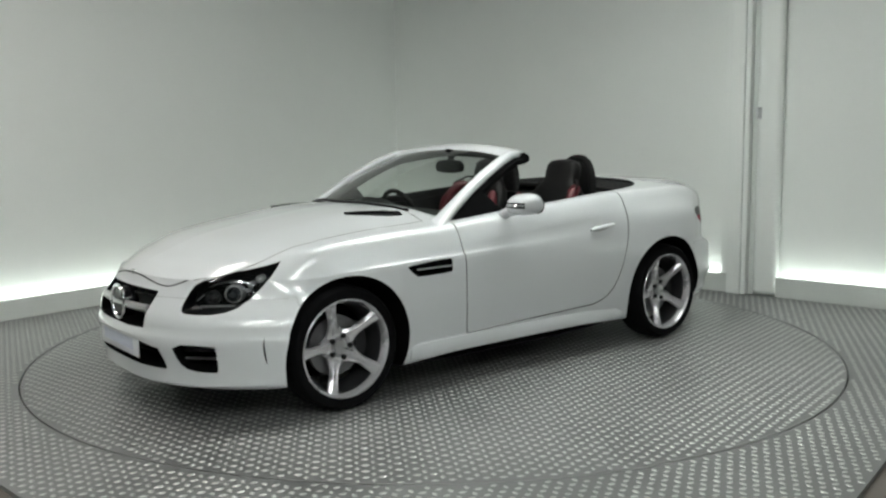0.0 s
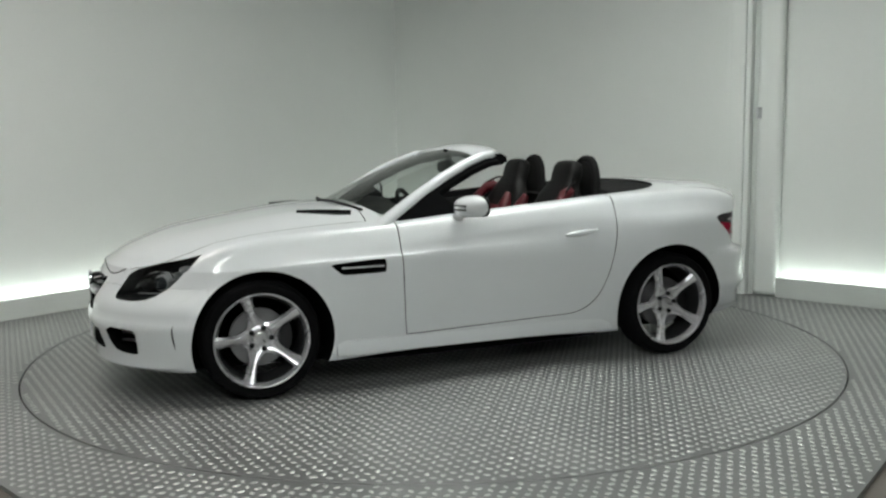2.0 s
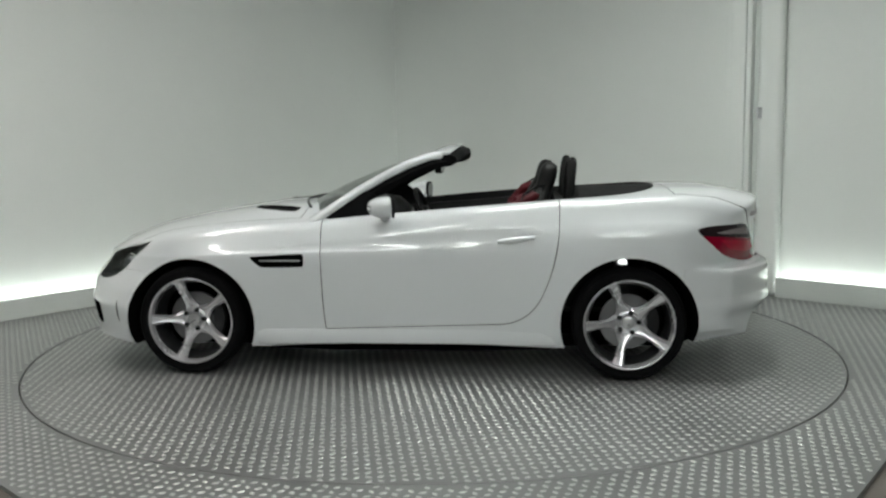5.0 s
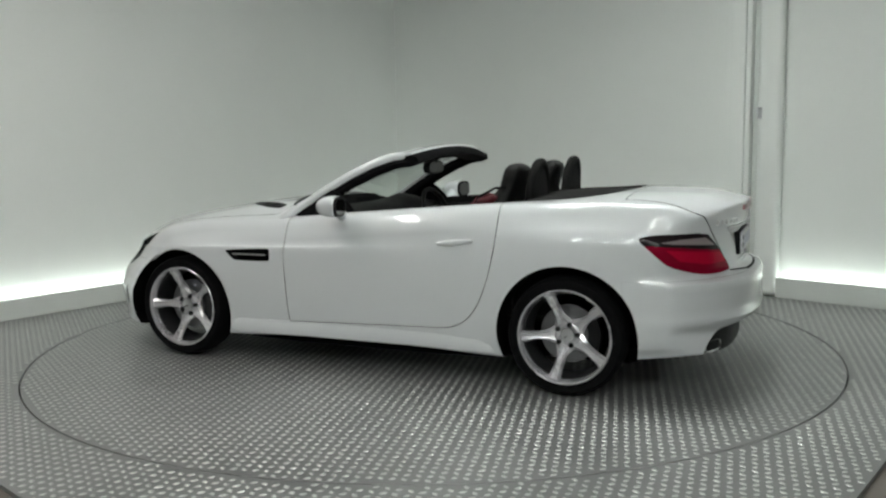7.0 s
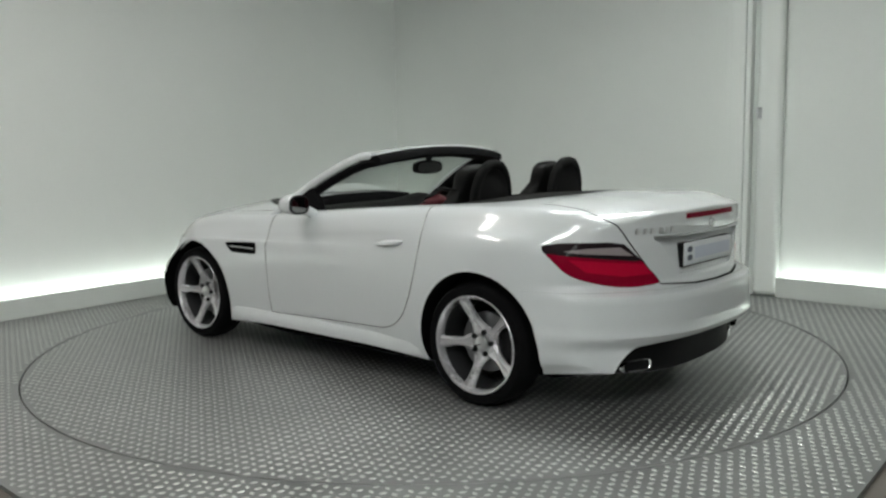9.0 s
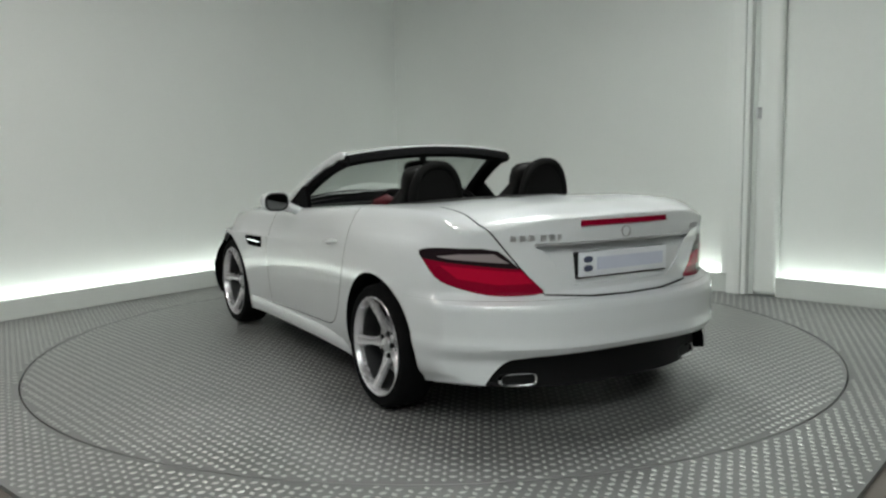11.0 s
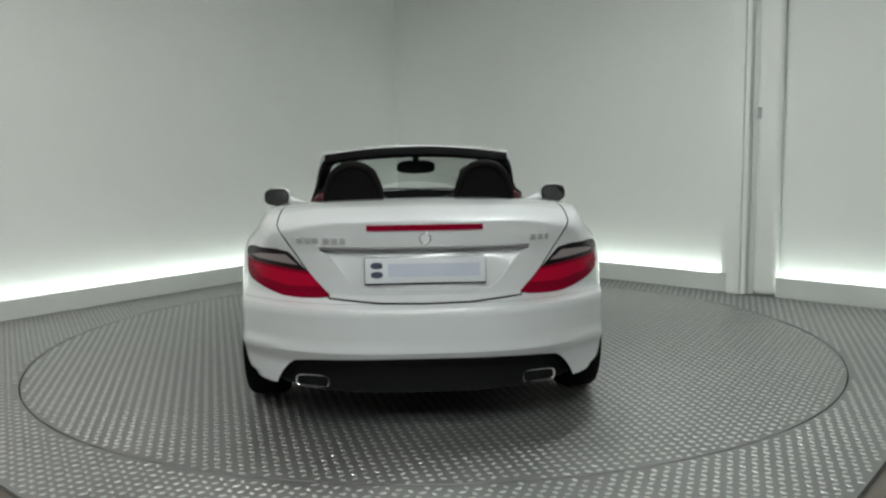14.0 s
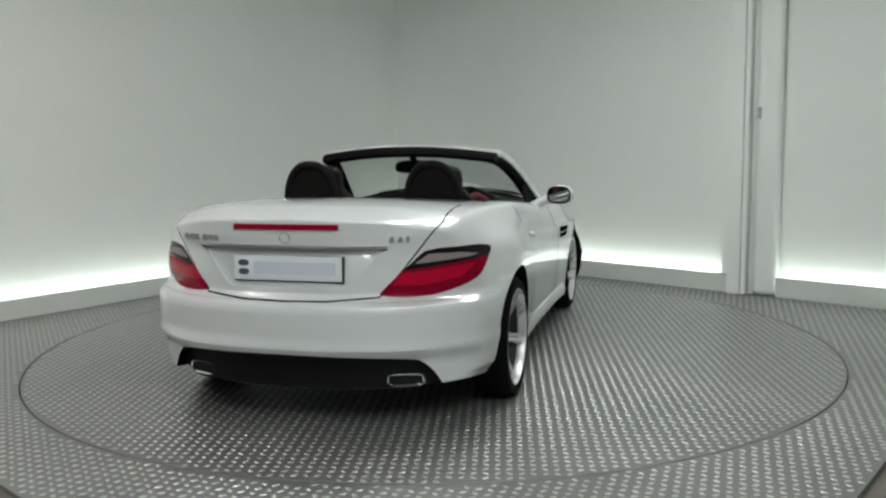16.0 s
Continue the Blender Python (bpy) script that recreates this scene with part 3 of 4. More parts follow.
def surface_of(me, keep):
    """Only the faces of a mesh whose centre and normal satisfy keep()."""
    bm = bmesh.new()
    bm.from_mesh(me)
    bmesh.ops.delete(bm, geom=[f for f in bm.faces if not keep(f.calc_center_median(), f.normal)], context="FACES")
    out = bpy.data.meshes.new("cover")
    bm.to_mesh(out)
    bm.free()
    return out


def plate_recess():
    """The shallow hollow in the boot lid that holds the plate."""
    rings = []
    for y in np.linspace(-0.455, 0.455, 31):
        x = bend(-2.089, y, 0.74)[0]
        low = 0.655 + 0.172 * step(0.27, 0.455, abs(y))
        rings.append([(x + 0.040, y, 0.833), (x + 0.030, y, 0.818), (x + 0.010, y, low), (-2.4, y, low), (-2.4, y, 0.833)])
    return loft(rings)


def build_body():
    me = body_solid()
    # wheel arches
    for wx, wr in ((1.205, 0.361), (-1.215, 0.366)):
        for vf in both(revolve([(0.46, 0.002), (0.46, wr), (1.1, wr), (1.1, 0.002)], 64, (wx, 0, 0.302))):
            me = carve(me, vf, "DIFFERENCE", [CAVITY])
    # cockpit well
    me = carve(me, prism(COCKPIT, 0.34, 1.3, xy), "DIFFERENCE", [BLACK])
    # openings of the nose and tail
    me = carve(me, prism(GRILLE, 1.76, 2.3, yz), "DIFFERENCE", [CAVITY])
    me = carve(me, prism(INTAKE, 1.76, 2.3, yz), "DIFFERENCE", [CAVITY])
    for vf in both(prism(FOG, 1.47, 2.2, slant(0.7071, 0.7071))):
        me = carve(me, vf, "DIFFERENCE", [CAVITY])
    for vf in both(prism(SIDEVENT, 0.80, 1.0, xz)):
        me = carve(me, vf, "DIFFERENCE", [CAVITY])
    skirt = carve(me, prism(grow(DIFF, -0.004), -2.3, -1.84, yz), "INTERSECT")
    me = carve(me, prism(DIFF, -2.3, -1.76, yz), "DIFFERENCE", [CAVITY])
    # lamps
    lamps = {}
    for side in (1, -1):
        for nm, poly, place, a, b in (("headlight", HEADLAMP, slant(0.7071, 0.7071), 1.42, 2.3), ("tail_light", TAILLAMP, slant(-0.7071, 0.7071), 1.5, 2.4)):
            hole, piece = prism(poly, a, b, place), prism(grow(poly, -0.002), a + 0.01, b, place)
            if side < 0:
                hole, piece = mirrored(hole), mirrored(piece)
            lamps[nm, side] = carve(me, piece, "INTERSECT")
            me = carve(me, hole, "DIFFERENCE", [BLACK])
    # panels that lift away
    doors = {}
    for side in (1, -1):
        hole, piece = prism(DOOR, 0.60, 1.2, xz), prism(grow(DOOR, -0.0045), 0.605, 1.2, xz)
        if side < 0:
            hole, piece = mirrored(hole), mirrored(piece)
        me, doors[side] = split(me, hole, piece)
    me, bonnet = split(me, prism(BONNET, 0.60, 1.3, xy), prism(grow(BONNET, -0.003), 0.605, 1.3, xy))
    me, boot = split(me, prism(BOOT, -2.3, -1.47, yz), prism(grow(BOOT, -0.006), -2.3, -1.473, yz))
    boot = carve(boot, plate_recess(), "DIFFERENCE", [PAINT])
    rear = [(-1.50, 0.603), (-2.4, 0.603), (-2.4, 0.05), (-1.50, 0.05)]
    me, bumper = split(me, prism(rear, -1, 1, xz), prism(grow(rear, -0.0007), -1, 1, xz))
    nose = [(1.47, 0.585), (2.4, 0.585), (2.4, 0.05), (1.47, 0.05)]
    me, apron = split(me, prism(nose, -1, 1, xz), prism(grow(nose, -0.001), -1, 1, xz))
    panel("body", me)
    panel("bonnet", bonnet)
    lid = panel("boot_lid", boot)
    rb = panel("rear_bumper", bumper)
    fb = panel("front_bumper", apron)
    ds = {s: panel("door", doors[s]) for s in (1, -1)}
    # unseen flat tray, added to block light and darken the floor below
    tray = prism(rounded([(1.84, -0.40), (1.62, -0.58), (0.84, -0.58), (0.78, -0.74), (-0.78, -0.74), (-0.84, -0.58), (-1.70, -0.58), (-1.70, 0.58), (-0.84, 0.58), (-0.78, 0.74), (0.78, 0.74), (0.84, 0.58), (1.62, 0.58), (1.84, 0.40)], 1), 0.125, 0.20, xy)
    part("shade_tray", tray, CAVITY, car, "unseen black tray added to deepen the shade under the car", smooth=False)
    for v in skirt.vertices:
        v.co.x += 0.075
    finish(skirt, True, 32)
    df = part("diffuser", skirt, BLACK, rb, "black lower diffuser panel")
    return lamps, ds, lid, rb, fb, df


def lamps_front(lamps):
    for side in (1, -1):
        full = lamps["headlight", side]
        finish(full, True, 32)
        d = Vector((0.7071, 0.7071 * side, 0))
        cover = surface_of(full, lambda c, n: n.dot(d) > 0.25 or n.z > 0.5)
        finish(cover, True, 40)
        bpy.data.meshes.remove(full)
        unit = part("headlight", cover, CLEAR, car, "clear headlight over dark housing with chrome projector")
        place = slant(0.7071, 0.7071)

        def flip(vf):
            return vf if side > 0 else mirrored(vf)

        back = grow(HEADLAMP, -0.004)
        part("housing", flip(prism(back, 1.43, 1.52, place)), BLACK, unit)

        def pod(p, z, dep, r, name, mat):
            base = Vector(place(p, z, dep))
            rings = []
            for k, (off, rr) in enumerate(((0.0, r), (0.035, r), (0.045, r * 0.93), (0.045, r * 0.80), (0.03, r * 0.74), (0.05, r * 0.45), (0.056, 0.004))):
                rings.append([tuple(base + Vector((0.7071, 0.7071, 0)) * off + Vector((-0.7071, 0.7071, 0)) * (rr * math.cos(a * math.tau / 20)) + Vector((0, 0, 1)) * (rr * math.sin(a * math.tau / 20))) for a in range(20)])
            part(name, flip(loft(rings)), mat, unit)

        pod(-0.770, 0.596, 1.550, 0.046, "projector_ring", REFLECTOR)
        pod(-0.770, 0.596, 1.565, 0.034, "projector", SMOKEGLASS)
        pod(-0.880, 0.575, 1.550, 0.034, "projector_ring", DARKALLOY)
        pod(-0.650, 0.664, 1.530, 0.020, "indicator", REFLECTOR)
        pod(-0.690, 0.640, 1.540, 0.014, "indicator", REFLECTOR)
        pod(-0.705, 0.612, 1.540, 0.011, "indicator", REFLECTOR)
        arc = [place(-0.905 + 0.20 * k / 12, 0.622 + 0.030 * math.sin(math.pi * k / 16), 1.575 - 0.012 * k / 12) for k in range(13)]
        part("light_strip", flip(tube(arc, [0.003] + [0.007] * 11 + [0.003], 8)), CHROME, unit)
        hook = [place(-0.715 + 0.030 * k / 6, 0.645 - 0.045 * k / 6, 1.560) for k in range(7)]
        part("light_strip", flip(tube(hook, 0.005, 8)), CHROME, unit)
        low = [place(-0.94 + 0.17 * k / 8, 0.533 + 0.004 * k / 8, 1.575) for k in range(9)]
        part("light_strip", flip(tube(low, 0.006, 8)), REFLECTOR, unit)
        fan = [place(-0.955 + 0.035 * k / 6, 0.56 + 0.030 * k / 6, 1.575) for k in range(7)]
        part("light_strip", flip(tube(fan, 0.004, 8)), REFLECTOR, unit)


def lamps_rear(lamps):
    for side in (1, -1):
        full = lamps["tail_light", side]
        place = slant(-0.7071, 0.7071)

        def flip(vf):
            return vf if side > 0 else mirrored(vf)

        smoke = carve(full, flip(prism(TAILSMOKE, 1.2, 2.6, place)), "INTERSECT")
        red = carve(full, flip(prism(TAILSMOKE, 1.2, 2.6, place)), "DIFFERENCE")
        finish(red, True, 32)
        finish(smoke, True, 32)
        unit = part("tail_light", red, REDLENS, car, "deep red tail light with smoked upper strip")
        part("upper_lens", smoke, SMOKELENS, unit, "smoked clear upper strip")
        band = carve(red, flip(prism([(0.64, 0.752), (0.95, 0.726), (1.00, 0.722), (1.045, 0.672), (0.90, 0.668), (0.72, 0.694)], 1.2, 2.6, place)), "INTERSECT")
        for v in band.vertices:
            v.co += Vector((-0.7071, 0.7071 * side, 0)) * 0.0015
        finish(band, True, 32)
        part("light_band", band, REDBAND, unit, "brighter red light band")
        # a pale streak laid on as the smoked strip's white reflection
        streak = carve(smoke, flip(prism([(0.62, 0.788), (0.72, 0.802), (0.88, 0.804), (0.945, 0.762), (0.80, 0.772), (0.68, 0.780)], 1.2, 2.6, place)), "INTERSECT")
        for v in streak.vertices:
            v.co += Vector((-0.7071, 0.7071 * side, 0)) * 0.0015
        finish(streak, True, 32)
        part("lens_glint", streak, GLINTLENS, unit, "pale streak painted for the white reflection on the lens")
        bpy.data.meshes.remove(full)


lamps, doors, lid, rear_bumper, front_bumper, diffuser = build_body()
lamps_front(lamps)
lamps_rear(lamps)


# ---- wheels ----
def build_wheel():
    """A wheel about its hub; the outer face looks to +y."""
    w = new("wheel")
    w.parent = car
    R = 0.306
    prof = [(-0.105, 0.235), (-0.115, 0.262), (-0.112, 0.284), (-0.095, 0.298), (-0.06, R), (0.03, R), (0.062, 0.299), (0.078, 0.286), (0.082, 0.266), (0.076, 0.246), (0.068, 0.240), (0.0, 0.230)]
    part("tyre", revolve(prof, 72), RUBBER, w, "black road tyre")
    part("barrel", revolve([(-0.10, 0.232), (0.034, 0.232), (0.034, 0.220), (-0.02, 0.208), (-0.10, 0.208)], 64), DARKALLOY, w)
    part("rim_lip", revolve([(0.040, 0.236), (0.066, 0.244), (0.076, 0.244), (0.079, 0.241), (0.077, 0.235), (0.066, 0.230), (0.048, 0.226), (0.034, 0.226)], 64), ALLOY, w)
    for k in range(5):
        a = k * math.tau / 5
        rings = []
        for s in np.linspace(0, 1, 9):
            r = 0.045 + s * 0.186
            half = 0.0225 + 0.042 * (1 - min(s / 0.45, 1)) ** 1.6 + 0.011 * max(0.0, (s - 0.45) / 0.55) ** 2
            y = 0.006 + 0.060 * s ** 1.2
            deep = 0.034 - 0.010 * s
            rib = 0.007 * (1 - 0.6 * s)
            sec = [(-half, y - deep), (-half, y - 0.013), (-half * 0.55, y), (-half * 0.22, y - rib), (half * 0.22, y - rib), (half * 0.55, y), (half, y - 0.013), (half, y - deep)]
            rings.append([(r * math.cos(a) - p * math.sin(a), q, r * math.sin(a) + p * math.cos(a)) for p, q in sec])
        part("spoke", loft(rings), ALLOY, w, angle=40)
    part("hub", revolve([(-0.03, 0.001), (-0.03, 0.068), (0.005, 0.066), (0.010, 0.056), (0.006, 0.040), (0.004, 0.036), (0.004, 0.001)], 40, closed=False), ALLOY, w)
    part("centre_cap", revolve([(0.012, 0.034), (0.022, 0.032), (0.026, 0.022), (0.027, 0.001)], 32, closed=False), SATIN, w, "silver centre cap")
    for k in range(5):
        a = k * math.tau / 5
        part("wheel_bolt", revolve([(0.0, 0.0135), (0.0185, 0.0135), (0.019, 0.010), (0.0165, 0.007), (0.0165, 0.001)], 12, (0.056 * math.cos(a + 0.628), 0, 0.056 * math.sin(a + 0.628)), False), BLACK, w)
    part("brake_disc", revolve([(-0.055, 0.03), (-0.055, 0.150), (-0.03, 0.150), (-0.03, 0.075), (-0.015, 0.072), (-0.015, 0.03)], 56), STEEL, w, "grey steel brake disc")
    return w


def wheel_set():
    spots = ((1.215, 1, 0.0), (-1.215, 1, 4.0), (1.215, -1, 11.0), (-1.215, -1, 20.0))
    wheels = []
    first = build_wheel()
    for k, (x, side, spin) in enumerate(spots):
        m = Matrix.Translation((x, side * (0.760 if x > 0 else 0.807), 0.306)) @ Matrix.Rotation(0 if side > 0 else math.pi, 4, "Z") @ Matrix.Rotation(radians(spin), 4, "Y")
        if k == 0:
            w = first
            w.matrix_basis = m
        else:
            w = copy_thing(first, m)
        # caliper behind the spokes, at the trailing edge of the disc
        cal = []
        for a in np.linspace(-38, 38, 8):
            t = radians(a) + (math.pi if (side > 0) else 0.0)
            cal.append([(r * math.cos(t), y, r * math.sin(t)) for r, y in ((0.105, -0.075), (0.168, -0.075), (0.168, -0.012), (0.105, -0.012))])
        part("brake_caliper", loft(cal), DARKALLOY, w, "dark grey brake caliper")
    return wheels


wheel_set()


# ---- screen, cabin and trim ----
def sweep(path, profile, normal, scales=None):
    """A profile of (out, normal) offsets carried along a path."""
    path = [Vector(p) for p in path]
    nrm = Vector(normal).normalized()
    rings = []
    for i, p in enumerate(path):
        d = (path[min(i + 1, len(path) - 1)] - path[max(i - 1, 0)]).normalized()
        o = nrm.cross(d).normalized()
        if o.y * (p.y if abs(p.y) > 0.05 else 0) < 0:
            o = -o
        k = scales[i] if scales else 1.0
        rings.append([tuple(p + o * (a * k) + nrm * b) for a, b in profile])
    return loft(rings)


def across(fn, profile_at, half, n=24):
    """Rings of profile points over the car's width."""
    return loft([[fn(y, *q) for q in profile_at] for y in np.linspace(-half, half, n)])


def build_screen():
    rows = []
    for k in range(15):
        s = k / 14
        row = []
        for j in range(25):
            q = -1 + 2 * j / 24
            base = Vector((0.675 - 0.175 * q * q, 0.645 * q, 0.928 - 0.05 * q * q))
            top = Vector((-0.15 + 0.03 * q * q, 0.545 * q, 1.243 - 0.04 * q * q))
            p = base.lerp(top, s) + Vector((0.02, 0, 0.05)) * (0.5 * math.sin(math.pi * s))
            row.append(tuple(p))
        rows.append(row)
    glass = part("windscreen", loft(rows, closed=False), GLASS, car, "clear raked windscreen glass")
    glass.visible_shadow = False
    frame_path = [(0.56, 0.705, 0.836), (0.52, 0.695, 0.862), (0.40, 0.672, 0.942), (0.28, 0.650, 1.018), (0.14, 0.624, 1.098), (0.0, 0.596, 1.165), (-0.12, 0.566, 1.208), (-0.19, 0.545, 1.216)]
    nrm = (0.42, 0.25, 0.87)
    for side in (1, -1):
        def flip(vf):
            return vf if side > 0 else mirrored(vf)
        white = [(-0.030, 0.0), (-0.026, 0.016), (0.0, 0.022), (0.022, 0.014), (0.028, -0.004), (0.022, -0.020), (-0.024, -0.014)]
        post = part("windscreen_pillar", flip(sweep(frame_path, white, nrm, [1.7, 1.5, 1.2, 1.05, 1.0, 0.95, 0.95, 0.95])), PAINT, car, angle=60)
        black = [(-0.040, -0.012), (0.020, -0.018), (0.036, -0.030), (0.030, -0.062), (-0.020, -0.065), (-0.040, -0.045)]
        inner = [(p[0] - 0.012, p[1] - 0.002, p[2] - 0.008) for p in frame_path]
        part("pillar_trim", flip(sweep(inner, black, nrm)), RUBBER, post, "black inner trim and seal", angle=60)
        tri = [(0.50, 0.843), (0.08, 0.880), (0.085, 0.920), (0.22, 1.035), (0.30, 0.995)]
        part("quarter_panel", flip(prism(rounded(tri, 1), 0.630, 0.655, lambda p, q, d: (p, d + 0.05 - 0.28 * max(q - 0.87, 0), q))), RUBBER, car, "black triangle behind the pillar")

    def head(y, x, z):
        q = y / 0.55
        return (x + 0.035 * q * q, y, z - 0.042 * q * q)

    top = across(head, [(-0.125, 1.236), (-0.165, 1.262), (-0.215, 1.274), (-0.268, 1.270), (-0.272, 1.256), (-0.20, 1.255), (-0.14, 1.232)], 0.555)
    hd = part("windscreen_header", top, PAINT, car, angle=60)
    under = across(head, [(-0.125, 1.228), (-0.20, 1.251), (-0.276, 1.262), (-0.312, 1.244), (-0.318, 1.215), (-0.28, 1.196), (-0.17, 1.196)], 0.565)
    part("header_trim", under, RUBBER, hd, "black inner header trim", angle=60)
    band = []
    for j in range(25):
        q = -1 + 2 * j / 24
        band.append([(-0.10 + 0.03 * q * q, 0.56 * q, 1.222 - 0.04 * q * q), (-0.14 + 0.03 * q * q, 0.56 * q, 1.238 - 0.04 * q * q), (-0.14 + 0.03 * q * q, 0.56 * q, 1.230 - 0.04 * q * q), (-0.10 + 0.03 * q * q, 0.56 * q, 1.214 - 0.04 * q * q)])
    part("shade_band", loft(band), BLACK, hd, "black band at the top of the glass")
    # cowl panel and wipers
    cowl = loft([[(0.70 - 0.175 * q * q, 0.66 * q, 0.926 - 0.052 * q * q), (0.58 - 0.17 * q * q, 0.66 * q, 0.925 - 0.05 * q * q), (0.58 - 0.17 * q * q, 0.66 * q, 0.86 - 0.05 * q * q), (0.70 - 0.175 * q * q, 0.66 * q, 0.86 - 0.05 * q * q)] for q in np.linspace(-1, 1, 21)])
    cp = part("cowl_panel", cowl, BLACK, car, "black plastic cowl panel below the glass")
    for y0, y1 in ((0.50, -0.08), (-0.02, -0.55)):
        pts = [(0.672 - 0.40 * (y0 + (y1 - y0) * s) ** 2 + 0.012, y0 + (y1 - y0) * s, 0.945 - 0.10 * (y0 + (y1 - y0) * s) ** 2 + 0.010 * math.sin(math.pi * s)) for s in np.linspace(0, 1, 10)]
        part("wiper", tube(pts, 0.008, 8), BLACK, cp, "thin black wiper blade")
    # inside mirror
    im = part("interior_mirror", bevelled(prism(rounded([(-0.13, 1.115), (-0.11, 1.175), (0.11, 1.175), (0.13, 1.115), (0.09, 1.09), (-0.09, 1.09)], 2), -0.145, -0.105, yz), 0.008), BLACK, car, "black interior mirror")
    part("mirror_foot", tube([(-0.13, 0, 1.16), (-0.14, 0, 1.20), (-0.15, 0, 1.225)], [0.018, 0.024, 0.05], 12), BLACK, im)
    part("mirror_glass", prism(rounded([(-0.115, 1.115), (-0.10, 1.165), (0.10, 1.165), (0.115, 1.115), (0.08, 1.10), (-0.08, 1.10)], 2), -0.1475, -0.1455, yz), GLOSSBLACK, im)


def build_cabin():
    dash_prof = [(0.60, 0.86), (0.45, 0.895), (0.28, 0.905), (0.18, 0.89), (0.12, 0.84), (0.13, 0.70), (0.22, 0.55), (0.60, 0.50)]
    rings = []
    for y in np.linspace(-0.69, 0.69, 31):
        hump = 0.045 * math.exp(-((y + 0.35) / 0.15) ** 2)
        rings.append([(x, y, z + (hump if 0.1 < x < 0.4 and z > 0.8 else 0) - 0.02 * (y / 0.69) ** 2) for x, z in dash_prof])
    dash = part("dashboard", loft(rings), LEATHER, car, "black leather dashboard", angle=60)
    for y in (-0.55, -0.08, 0.08, 0.55):
        part("air_vent", revolve([(-0.02, 0.001), (-0.02, 0.045), (0.0, 0.05), (0.006, 0.042), (0.0, 0.034), (-0.01, 0.001)], 24, closed=False), SATIN, dash).matrix_basis = Matrix.Translation((0.122, y, 0.79)) @ Matrix.Rotation(math.pi / 2, 4, "Z")
    # steering wheel
    sw = part("steering_wheel", tube([(0.185 * math.cos(a), 0, 0.185 * math.sin(a)) for a in np.linspace(0, math.tau, 40, endpoint=False)], 0.016, 10, True), LEATHER, car, "black leather steering wheel")
    sw.matrix_basis = Matrix.Translation((0.0, -0.35, 0.80)) @ Matrix.Rotation(radians(-90), 4, "Z") @ Matrix.Rotation(radians(-22), 4, "X")
    part("airbag_pad", revolve([(-0.03, 0.001), (-0.03, 0.06), (0.0, 0.07), (0.02, 0.055), (0.026, 0.001)], 24, closed=False), LEATHER, sw)
    for a in (0, 180, 250, 290):
        t = radians(a)
        part("steering_spoke", tube([(0.05 * math.cos(t), 0, 0.05 * math.sin(t)), (0.18 * math.cos(t), 0, 0.18 * math.sin(t))], 0.014, 8), SATIN, sw)
    con = part("centre_console", bevelled(prism([(0.2, 0.36), (0.2, 0.72), (-0.05, 0.64), (-0.55, 0.66), (-0.68, 0.74), (-0.68, 0.36)], -0.11, 0.11, xz), 0.02), LEATHER, car, "black leather centre console")
    part("gear_lever", tube([(-0.02, 0, 0.64), (-0.03, 0, 0.72), (-0.035, 0, 0.76)], [0.012, 0.012, 0.026], 12), SATIN, con)
    part("cabin_floor", box_bm((-1.1, -0.68, 0.341), (0.5, 0.68, 0.36), 0.004), CLOTH, car, "black carpeted floor")
    bulk = prism([(-0.88, 0.36), (-0.86, 0.90), (-0.84, 0.93), (-1.15, 0.945), (-1.15, 0.36)], -0.68, 0.68, xz)
    part("rear_bulkhead", bevelled(bulk, 0.02), CLOTH, car, "black trimmed bulkhead behind the seats")
    # cover over the folded roof
    poly = grow(COCKPIT, -0.006)
    edge = [p for p in poly if p[0] < -0.90]
    edge = sorted(edge, key=lambda p: p[1])
    rows = []
    for k, (x, y) in enumerate(edge):
        rows.append([(-0.93 + (x + 0.93) * s, y, 0.968 + 0.020 * (1 - (y / 0.7) ** 2) + 0.018 * s * (1 - (y / 0.7) ** 2)) for s in np.linspace(0, 1, 9)])
    top = loft(rows, closed=False)
    cover = part("tonneau_cover", top, CLOTH, car, "black cloth cover behind the seats")
    solid = cover.modifiers.new("thickness", "SOLIDIFY")
    solid.thickness, solid.offset = 0.02, -1
    for side in (1, -1):
        card = prism([(0.45, 0.36), (0.45, 0.806), (0.10, 0.850), (-0.40, 0.885), (-0.88, 0.925), (-0.88, 0.36)], 0.675 * side, 0.70 * side, xz)
        dt = part("door_trim", bevelled(card, 0.008), LEATHER, doors[side], "black leather door lining")
        part("armrest", box_bm((-0.60, 0.60 if side > 0 else -0.68, 0.66), (0.0, 0.68 if side > 0 else -0.60, 0.74), 0.02), REDLEATHER, dt, "red leather armrest")
        rail = [(x, 0.715 * side, z) for x, z in ((0.40, 0.838), (0.1, 0.872), (-0.3, 0.906), (-0.6, 0.930), (-0.84, 0.950))]
        part("window_seal", sweep(rail, [(-0.016, -0.03), (-0.016, 0.012), (0.016, 0.012), (0.016, -0.03)], (0, 0, 1)), BLACK, doors[side], "black rubber window seal")


